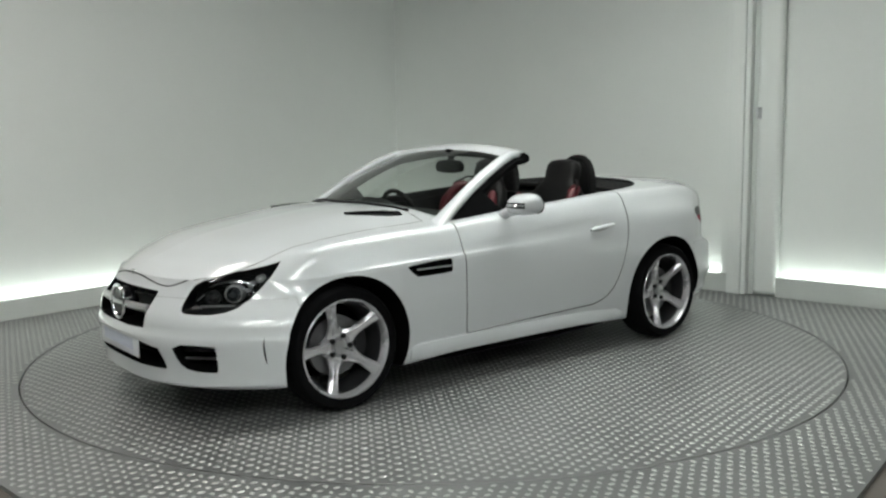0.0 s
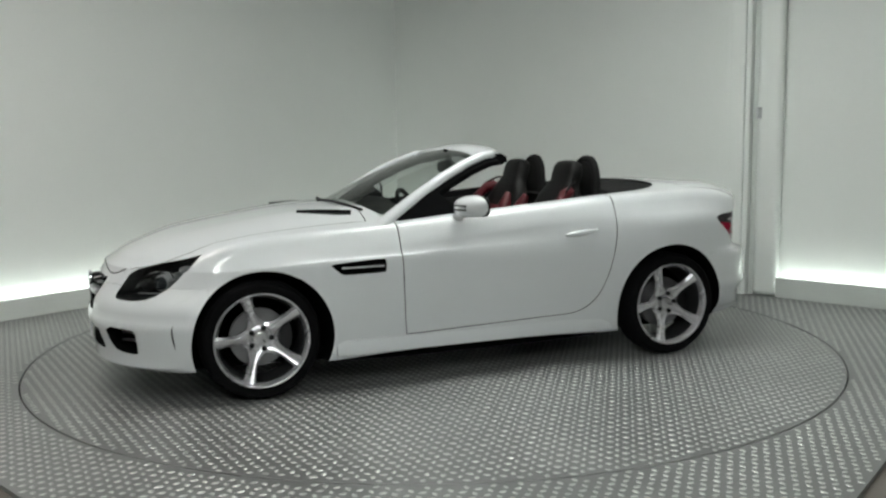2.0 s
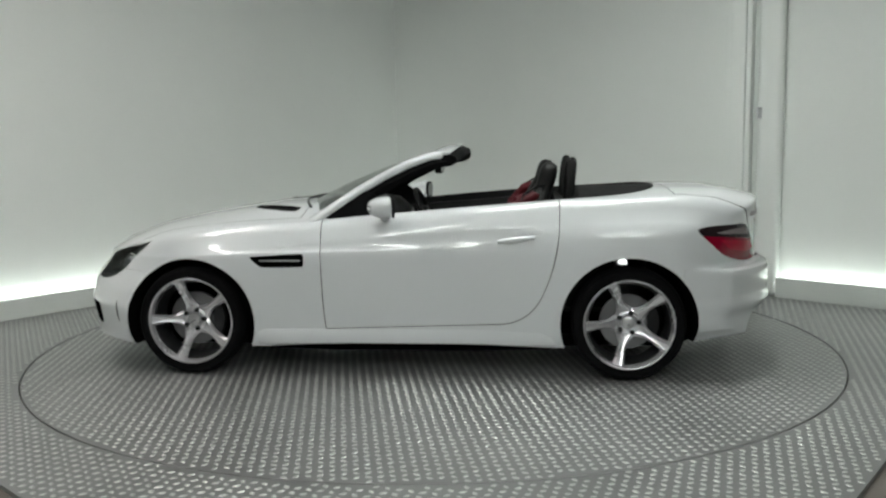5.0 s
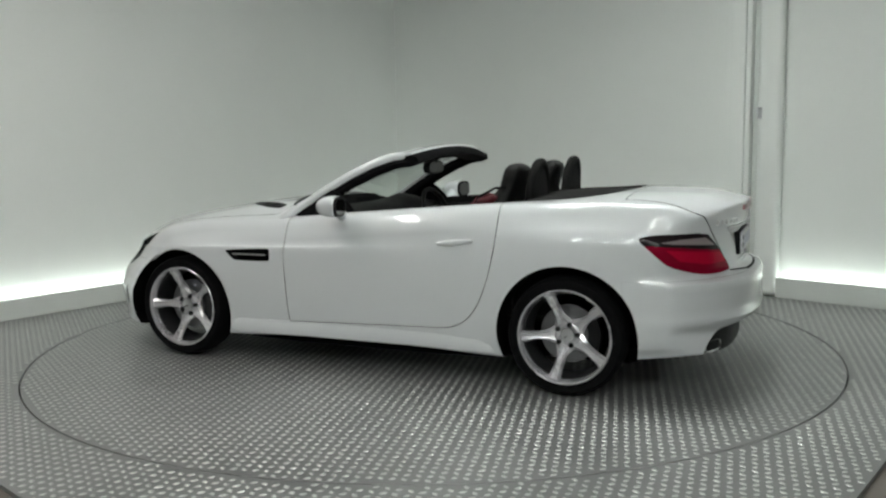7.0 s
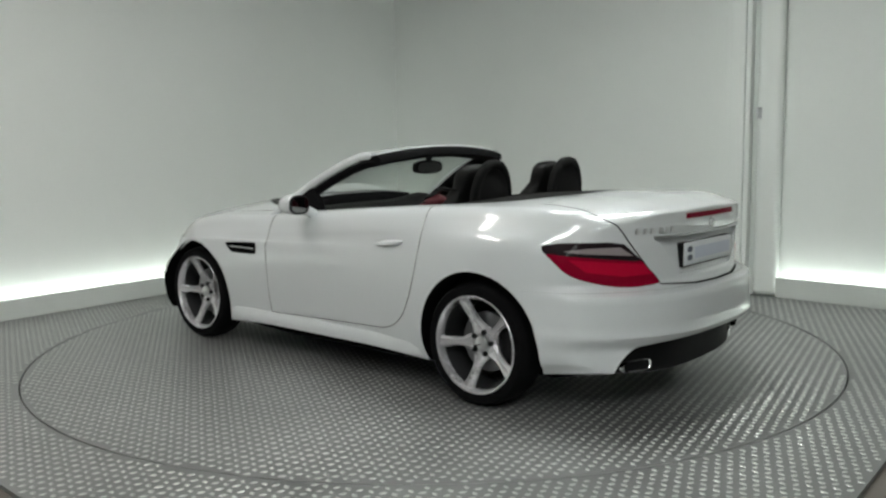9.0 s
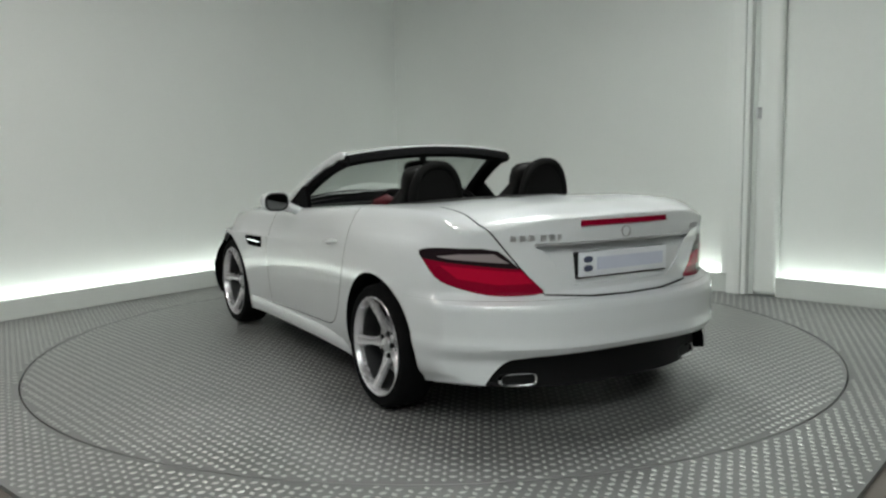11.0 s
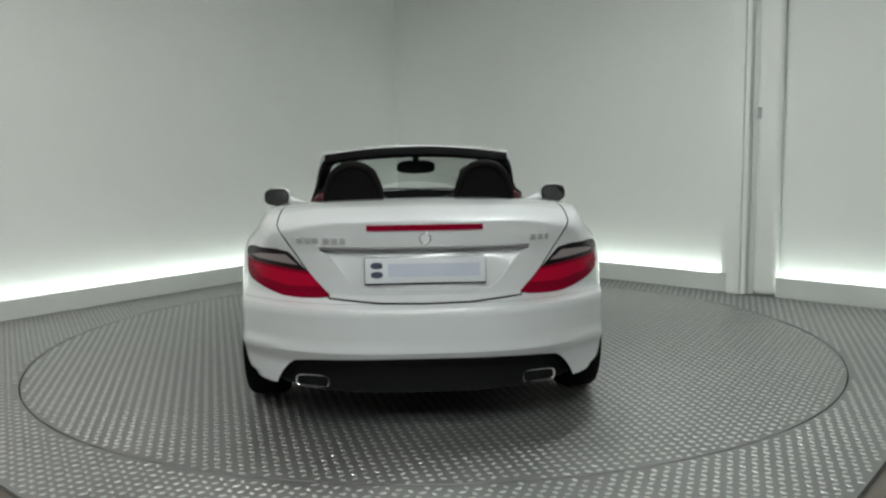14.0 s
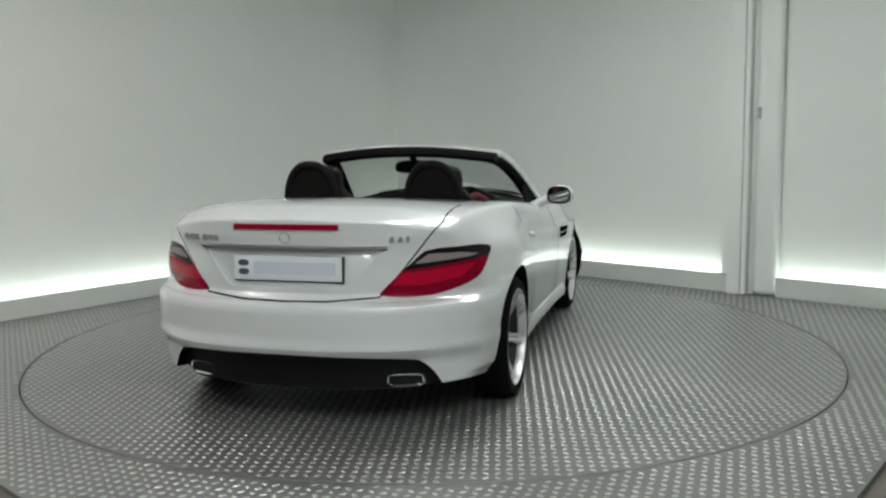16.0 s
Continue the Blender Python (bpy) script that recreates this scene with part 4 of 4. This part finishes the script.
def build_seat():
    seat = new("seat")
    seat.parent = car
    tagged(seat, "black leather sports seat with red panels")

    def ring(cx, cz, half, deep, tilt, n=20, power=0.55):
        out = []
        for k in range(n):
            a = k * math.tau / n
            ca, sa = math.cos(a), math.sin(a)
            yy = half * math.copysign(abs(ca) ** power, ca)
            xx = deep * math.copysign(abs(sa) ** power, sa)
            out.append((cx + xx, yy, cz - xx * tilt))
        return out

    lev = ((0.0, 0.56, 0.20, 0.07), (0.01, 0.60, 0.235, 0.085), (-0.04, 0.74, 0.245, 0.085), (-0.085, 0.87, 0.235, 0.075), (-0.115, 0.955, 0.205, 0.065), (-0.135, 1.01, 0.155, 0.055),
           (-0.152, 1.045, 0.130, 0.050), (-0.166, 1.09, 0.134, 0.052), (-0.178, 1.135, 0.128, 0.050), (-0.186, 1.160, 0.105, 0.040), (-0.189, 1.172, 0.055, 0.018))
    part("backrest", loft([ring(x, z, h, d, -0.2) for x, z, h, d in lev]), LEATHER, seat, angle=70)
    ins = ((0.075, 0.60, 0.10, 0.02), (0.052, 0.72, 0.125, 0.02), (0.022, 0.82, 0.12, 0.02), (0.004, 0.865, 0.09, 0.014))
    part("centre_panel", loft([ring(x, z, h, d, -0.2, 16) for x, z, h, d in ins]), REDLEATHER, seat, "red leather centre panel", angle=70)
    for s in (1, -1):
        path = [(0.085, 0.225 * s, 0.60), (0.07, 0.245 * s, 0.76), (0.040, 0.242 * s, 0.88), (0.005, 0.222 * s, 0.955)]
        part("side_bolster", tube(path, [0.035, 0.045, 0.042, 0.02], 12), REDLEATHER, seat, "red leather side bolster")
    cush = bevelled(prism(rounded([(0.02, 0.44), (0.02, 0.56), (0.25, 0.60), (0.46, 0.62), (0.52, 0.57), (0.50, 0.44)], 1), -0.24, 0.24, xz), 0.03, 3)
    part("cushion", cush, LEATHER, seat, angle=70)
    part("seat_base", box_bm((-0.02, -0.20, 0.36), (0.45, 0.20, 0.45), 0.02), BLACK, seat)
    return seat


def build_hoop():
    h = new("roll_bar")
    h.parent = car
    tagged(h, "black padded roll bar behind the seat")
    arch = []
    for k in range(21):
        a = math.pi * k / 20
        ca, sa = math.cos(a), math.sin(a)
        arch.append((-0.02 * sa, (0.146 - 0.030 * sa) * math.copysign(abs(ca) ** 0.75, ca), 0.93 + 0.222 * sa ** 0.62))
    part("hoop", tube([(0.02, 0.150, 0.86)] + arch + [(0.02, -0.150, 0.86)], 0.026, 12), CLOTH, h)
    fill = [(p[1] * 0.9, p[2] - 0.012) for p in arch]
    part("hoop_panel", bevelled(prism(fill, -0.026, 0.008, yz), 0.004), CLOTH, h)
    return h


def seats():
    s = build_seat()
    s.matrix_basis = Matrix.Translation((-0.625, 0.358, -0.012))
    other = copy_thing(s, Matrix.Translation((-0.625, -0.358, -0.012)))
    for seat, side in ((s, 1), (other, -1)):
        hump = [(0.015, 0.226 * side, 0.92), (-0.03, 0.212 * side, 0.972), (-0.08, 0.185 * side, 0.988), (-0.115, 0.150 * side, 0.985)]
        part("shoulder_panel", tube(hump, [0.026, 0.036, 0.034, 0.012], 12), REDLEATHER, seat, "red leather shoulder panel")
        loop = [(-0.150, 0.125 * side, 1.045), (-0.105, 0.180 * side, 1.045), (-0.03, 0.240 * side, 1.000), (-0.015, 0.245 * side, 0.975), (-0.06, 0.215 * side, 0.985)]
        part("belt_guide", tube(loop, 0.007, 8), BLACK, seat, "black belt guide strap")
    h = build_hoop()
    h.matrix_basis = Matrix.Translation((-0.915, 0.358, 0.014))
    copy_thing(h, Matrix.Translation((-0.915, -0.358, 0.014)))


def build_mirrors():
    for side in (1, -1):
        def flip(vf):
            return vf if side > 0 else mirrored(vf)

        rings = []
        for y, sx, sz, cz in ((0.825, 0.030, 0.040, 0.930), (0.834, 0.050, 0.056, 0.937), (0.865, 0.064, 0.066, 0.942), (0.91, 0.066, 0.067, 0.945), (0.95, 0.060, 0.061, 0.945), (0.978, 0.046, 0.049, 0.943), (0.99, 0.024, 0.030, 0.941)):
            ring = []
            for k in range(24):
                a = k * math.tau / 24
                ca, sa = math.cos(a), math.sin(a)
                x = sx * ca if ca > 0 else 0.018 * math.copysign(abs(ca) ** 0.4, ca)
                ring.append((0.087 + 1.58 * x - (y - 0.82) * 0.14, y, cz + 0.89 * sz * math.copysign(abs(sa) ** 0.8, sa)))
            rings.append(ring)
        shell = part("door_mirror", flip(loft(rings)), PAINT, car, "white door mirror with slim indicator", angle=50)
        arm = tube([(0.11, 0.725, 0.862), (0.105, 0.78, 0.895), (0.098, 0.84, 0.915)], [0.034, 0.028, 0.034], 12)
        part("mirror_foot", flip(arm), PAINT, shell)
        glass = []
        for k in range(24):
            a = k * math.tau / 24
            glass.append((0.908 + 0.066 * math.copysign(abs(math.cos(a)) ** 0.6, math.cos(a)), 0.944 + 0.044 * math.copysign(abs(math.sin(a)) ** 0.7, math.sin(a))))
        rimo = grow(glass, 0.011)
        part("mirror_rim", flip(prism(rimo, 0.0, 0.012, lambda p, q, d: (0.057 - (p - 0.82) * 0.14 - d, p, q))), BLACK, shell)
        part("mirror_glass", flip(prism(glass, 0.012, 0.014, lambda p, q, d: (0.057 - (p - 0.82) * 0.14 - d, p, q))), MIRRORGLASS, shell)
        for z, r, mat, nm in ((0.955, 0.0045, GLOSSBLACK, "indicator_slot"), (0.944, 0.0055, CHROME, "indicator_strip"), (0.933, 0.0045, GLOSSBLACK, "indicator_slot")):
            line = [(0.087 + 1.58 * (0.066 - 2.6 * abs(y - 0.90) ** 2) - (y - 0.82) * 0.14 - 0.003, y, z - 0.003) for y in np.linspace(0.85, 0.965, 10)]
            part(nm, flip(tube(line, r, 8)), mat, shell)


def build_front():
    # grille: one thick blade, a thin frame and the round badge
    def nose_x(y, z):
        return bend(2.045, y, z)[0]

    gr = part("grille", loft([[(1.876 - 0.10 * (y / 0.33) ** 2, y, z) for z in (0.440, 0.608)] + [(1.861 - 0.10 * (y / 0.33) ** 2, y, z) for z in (0.608, 0.440)] for y in np.linspace(-0.30, 0.30, 17)]), BLACK, car, "black grille with one silver blade and round badge")
    for z, hgt in ((0.526, 0.020),):
        bl = loft([[(nose_x(y, z) - 0.012, y, z - hgt), (nose_x(y, z) + 0.004, y, z - hgt * 0.3), (nose_x(y, z) + 0.004, y, z + hgt * 0.5), (nose_x(y, z) - 0.012, y, z + hgt), (nose_x(y, z) - 0.05, y, z)] for y in np.linspace(-0.295, 0.295, 21)])
        part("blade", bl, SATIN, gr, "silver grille blade")
        bl2 = loft([[(nose_x(y, z) + 0.004, y, z - 0.003), (nose_x(y, z) + 0.007, y, z), (nose_x(y, z) + 0.004, y, z + 0.003), (nose_x(y, z), y, z)] for y in np.linspace(-0.29, 0.29, 21)])
        part("blade_trim", bl2, CHROME, gr)
    for z in (0.465, 0.495, 0.557, 0.585):
        rail = [(1.905 - 0.10 * (y / 0.33) ** 2, y, z) for y in np.linspace(-0.285, 0.285, 15)]
        part("grille_bar", tube(rail, 0.004, 6), GLOSSBLACK, gr)
    ring = [(2.011, 0.082 * math.cos(a), 0.526 + 0.082 * math.sin(a)) for a in np.linspace(0, math.tau, 40, endpoint=False)]
    bad = part("badge_ring", tube(ring, 0.009, 10, True), CHROME, gr, "plain round chrome badge")
    part("badge_backing", loft([[(x, 0.075 * math.cos(a) * k, 0.526 + 0.075 * math.sin(a) * k) for a in np.linspace(0, math.tau, 28, endpoint=False)] for x, k in ((1.946, 1.0), (1.988, 1.0), (2.012, 0.85))]), GLOSSBLACK, bad)
    part("badge_boss", loft([[(x, 0.048 * math.cos(a) * k, 0.526 + 0.048 * math.sin(a) * k) for a in np.linspace(0, math.tau, 28, endpoint=False)] for x, k in ((1.986, 1.0), (2.004, 0.9), (2.01, 0.5))]), CHROME, bad, "plain chrome boss")
    small = [(1.929, 0.016 * math.cos(a), 0.668 + 0.010 * math.sin(a)) for a in np.linspace(0, math.tau, 24, endpoint=False)]
    part("bonnet_badge", tube(small, 0.004, 8, True), CHROME, car, "tiny round chrome bonnet badge")
    for z in (0.285, 0.305, 0.325, 0.345, 0.365):
        part("intake_bar", tube([(1.919 - 0.22 * (y / 0.42) ** 2 * 0.42, y, z) for y in np.linspace(-0.40, 0.40, 17)], 0.004, 6), BLACK, front_bumper)
    place = slant(0.7071, 0.7071)
    for side in (1, -1):
        def flip(vf):
            return vf if side > 0 else mirrored(vf)
        for z in (0.300, 0.340):
            pts = []
            for p in np.linspace(-0.995, -0.795, 10):
                best = 1.635 - 0.26 * (p + 0.86) ** 2 + 0.012
                pts.append([place(p, z - 0.007, best), place(p, z, best + 0.012), place(p, z + 0.007, best), place(p, z, best - 0.03)])
            part("fog_blade", flip(loft(pts)), SATIN, front_bumper, "silver blade in the side intake")
        # upright slot at the bumper's corner
        pts = []
        for z in np.linspace(0.30, 0.42, 7):
            p = bend(2.045 - 0.06 * (z - 0.30), 0.812, z)
            pts.append((p[0] + 0.001, p[1] + 0.001, z))
        part("corner_slot", flip(tube(pts, [0.001, 0.003, 0.0045, 0.0045, 0.0045, 0.003, 0.001], 8)), BLACK, front_bumper, "narrow black slot at the bumper corner")
    plate = part("front_plate", bevelled(prism([(-0.26, 0.290), (0.26, 0.290), (0.26, 0.401), (-0.26, 0.401)], 2.012, 2.022, yz), 0.003), PLATEWHITE, car, "white front plate with plain bar")
    part("plate_bar", box_bm((2.022, -0.20, 0.318), (2.023, 0.20, 0.373)), PLATEBAR, plate)


def build_sides():
    for side in (1, -1):
        def flip(vf):
            return vf if side > 0 else mirrored(vf)

        def bar(a, b, r, n=10, out=0.0):
            return [(a[0] + (b[0] - a[0]) * s, a[1] + (b[1] - a[1]) * s + out * math.sin(math.pi * s), a[2] + (b[2] - a[2]) * s) for s in np.linspace(0, 1, n)]
        # door handle
        h = part("door_handle", flip(loft([[(x, y + 0.010 * math.sin(math.pi * s), z - hh), (x, y + 0.014 + 0.012 * math.sin(math.pi * s), z - hh * 0.5), (x, y + 0.014 + 0.012 * math.sin(math.pi * s), z + hh * 0.5), (x, y + 0.010 * math.sin(math.pi * s), z + hh)]
                 for s, x, y, z, hh in [(s, -0.515 - 0.20 * s, 0.842 + 0.006 * s, 0.752 + 0.022 * s, 0.008 + 0.008 * math.sin(math.pi * s)) for s in np.linspace(0, 1, 15)]])), PAINT, doors[side], "white pull door handle", angle=60)
        # no hollow is cut: a greyer disc gives the recess its shade
        cup = part("handle_recess_shade", flip(loft([[(x, 0.8448 + yy, z) for x, z in [(-0.60 + 0.06 * k * math.cos(a), 0.757 + 0.022 * k * math.sin(a)) for a in np.linspace(0, math.tau, 20, endpoint=False)]] for yy, k in ((-0.02, 0.9), (0.002, 1.0), (0.0035, 0.96))])), TRIMPAINT, doors[side])
        # wing vent blade
        part("vent_blade", flip(loft([[(x, 0.838, 0.652 - 0.004), (x, 0.856, 0.652 - 0.006), (x, 0.858, 0.652 + 0.004), (x, 0.838, 0.652 + 0.004)] for x in np.linspace(0.57, 0.80, 8)])), CHROME, car, "chrome blade in the wing vent")
        # bonnet slot
        vent = part("bonnet_vent", flip(prism(rounded(VENT, 1), 0.0, 0.010, lambda p, q, d: (p, q, 0.0 + bonnet_z(p, q) + 0.001 + d * 0.4))), BLACK, car, "black slatted vent on the bonnet")
        for k in range(3):
            s = 0.25 + 0.25 * k
            a = (VENT[0][0] + (VENT[3][0] - VENT[0][0]) * s, VENT[0][1] + (VENT[3][1] - VENT[0][1]) * s)
            b = (VENT[1][0] + (VENT[2][0] - VENT[1][0]) * s, VENT[1][1] + (VENT[2][1] - VENT[1][1]) * s)
            part("vent_slat", flip(tube([(p[0], p[1], bonnet_z(*p) + 0.006) for p in (a, ((a[0] + b[0]) / 2, (a[1] + b[1]) / 2), b)], 0.003, 6)), GLOSSBLACK, vent)
        # side repeater of the door line: the lower crease accent
        part("side_skirt", flip(loft([[(x, yy - 0.02, 0.178), (x, yy + 0.008, 0.186), (x, yy + 0.016, 0.225), (x, yy + 0.004, 0.262), (x, yy - 0.02, 0.262)] for x, yy in [(x, 0.822 + 0.024 * abs(x / 0.83) ** 3 - 0.022 * step(0.74, 0.83, abs(x))) for x in np.linspace(-0.83, 0.83, 41)]])), PAINT, car, "white side skirt below the door", angle=60)


VENT = [(0.64, 0.48), (0.92, 0.365), (0.94, 0.43), (0.67, 0.575)]


def bonnet_z(x, y):
    half = section(x + 0.0)
    ys = [p[0] for p in half][::-1]
    zs = [p[1] for p in half][::-1]
    return float(np.interp(abs(y), ys[:60], zs[:60]))


def build_rear():
    def tail_x(y, z):
        return bend(-2.089, y, z)[0]

    # recess round the plate with a bright strip over it
    strip = loft([[(tail_x(y, 0.838) + 0.004, y, 0.834), (tail_x(y, 0.838) - 0.010, y, 0.836), (tail_x(y, 0.838) - 0.010, y, 0.845), (tail_x(y, 0.838) + 0.004, y, 0.848)] for y in np.linspace(-0.46, 0.46, 25)])
    part("boot_strip", strip, SATIN, lid, "satin silver strip over the plate")
    x0 = tail_x(0.15, 0.74) + 0.012
    pl = part("rear_plate", bevelled(prism([(-0.26, 0.688), (0.26, 0.688), (0.26, 0.799), (-0.26, 0.799)], x0 - 0.018, x0 - 0.008, yz), 0.003), PLATEWHITE, car, "white rear plate with plain bars and dark marks")
    part("plate_bar", box_bm((x0 - 0.0195, -0.235, 0.715), (x0 - 0.018, 0.16, 0.772)), PLATEBAR, pl)
    for z in (0.725, 0.765):
        part("plate_mark", prism(rounded([(0.185, z - 0.014), (0.235, z - 0.014), (0.235, z + 0.014), (0.185, z + 0.014)], 1), x0 - 0.0195, x0 - 0.018, yz), PLATEDARK, pl, "small dark round mark")
    part("plate_holder", box_bm((x0 - 0.008, -0.262, 0.681), (x0 + 0.03, 0.262, 0.797)), BLACK, pl)
    # high brake light
    bl = loft([[(tail_x(y, 0.93) + 0.02, y, 0.914), (tail_x(y, 0.93) - 0.008, y, 0.916), (tail_x(y, 0.93) - 0.004, y, 0.940), (tail_x(y, 0.93) + 0.02, y, 0.943)] for y in np.linspace(-0.25, 0.25, 17)])
    part("high_brake_light", bl, REDLENS, lid, "slim red high brake light")
    ring = [(tail_x(0, 0.88) - 0.003, 0.024 * math.cos(a), 0.880 + 0.024 * math.sin(a)) for a in np.linspace(0, math.tau, 32, endpoint=False)]
    part("boot_badge", tube(ring, 0.0025, 8, True), CHROME, lid, "plain round chrome badge")
    # model badges as plain bars
    for y0, w in ((0.545, 0.030), (0.508, 0.026), (0.474, 0.028), (0.425, 0.026), (0.390, 0.026), (0.355, 0.026), (-0.475, 0.026), (-0.510, 0.026), (-0.540, 0.014)):
        z = 0.872
        part("badge_bar", bevelled(prism([(y0 - w / 2, z - 0.013), (y0 + w / 2, z - 0.013), (y0 + w / 2, z + 0.013), (y0 - w / 2, z + 0.013)], tail_x(y0, z) - 0.004, tail_x(y0, z) + 0.012, yz), 0.002), SATIN, lid)
    # diffuser and tail pipes
    for y in (0.51, -0.51):
        shape = []
        for k in range(32):
            ca, sa = math.cos(k * math.tau / 32), math.sin(k * math.tau / 32)
            shape.append((y + 0.080 * math.copysign(abs(ca) ** 0.55, ca), 0.238 + 0.0325 * math.copysign(abs(sa) ** 0.6, sa)))
        inner = grow(shape, -0.0105)
        def slope(p):
            return 0.37 * (abs(p) - 0.51)
        rings = [[(x + slope(p), p, q) for p, q in sh] for x, sh in ((-1.80, shape), (-1.894, shape), (-1.900, grow(shape, -0.003)), (-1.894, inner), (-1.80, inner))]
        tp = part("tail_pipe", loft(rings, True, False), CHROME, car, "flat rounded chrome tail pipe", angle=50)
        part("pipe_bore", prism(grow(inner, -0.001), -1.875, -1.869, lambda p, q, d: (d + slope(p), p, q)), CAVITY, tp)


build_screen()
build_cabin()
seats()
build_mirrors()
build_front()
build_sides()
build_rear()


# ---- moves ----
def motions():
    rows = []
    for k in range(33):
        t = 0.5 * k
        rows.append((t, pose(0, 0, 0, 0, 0, heading(t))))
    walk(turntable, rows)
    walk(car, [(t, m @ pose(CAR_OFFSET[0], CAR_OFFSET[1], 0.0023)) for t, m in rows])


motions()
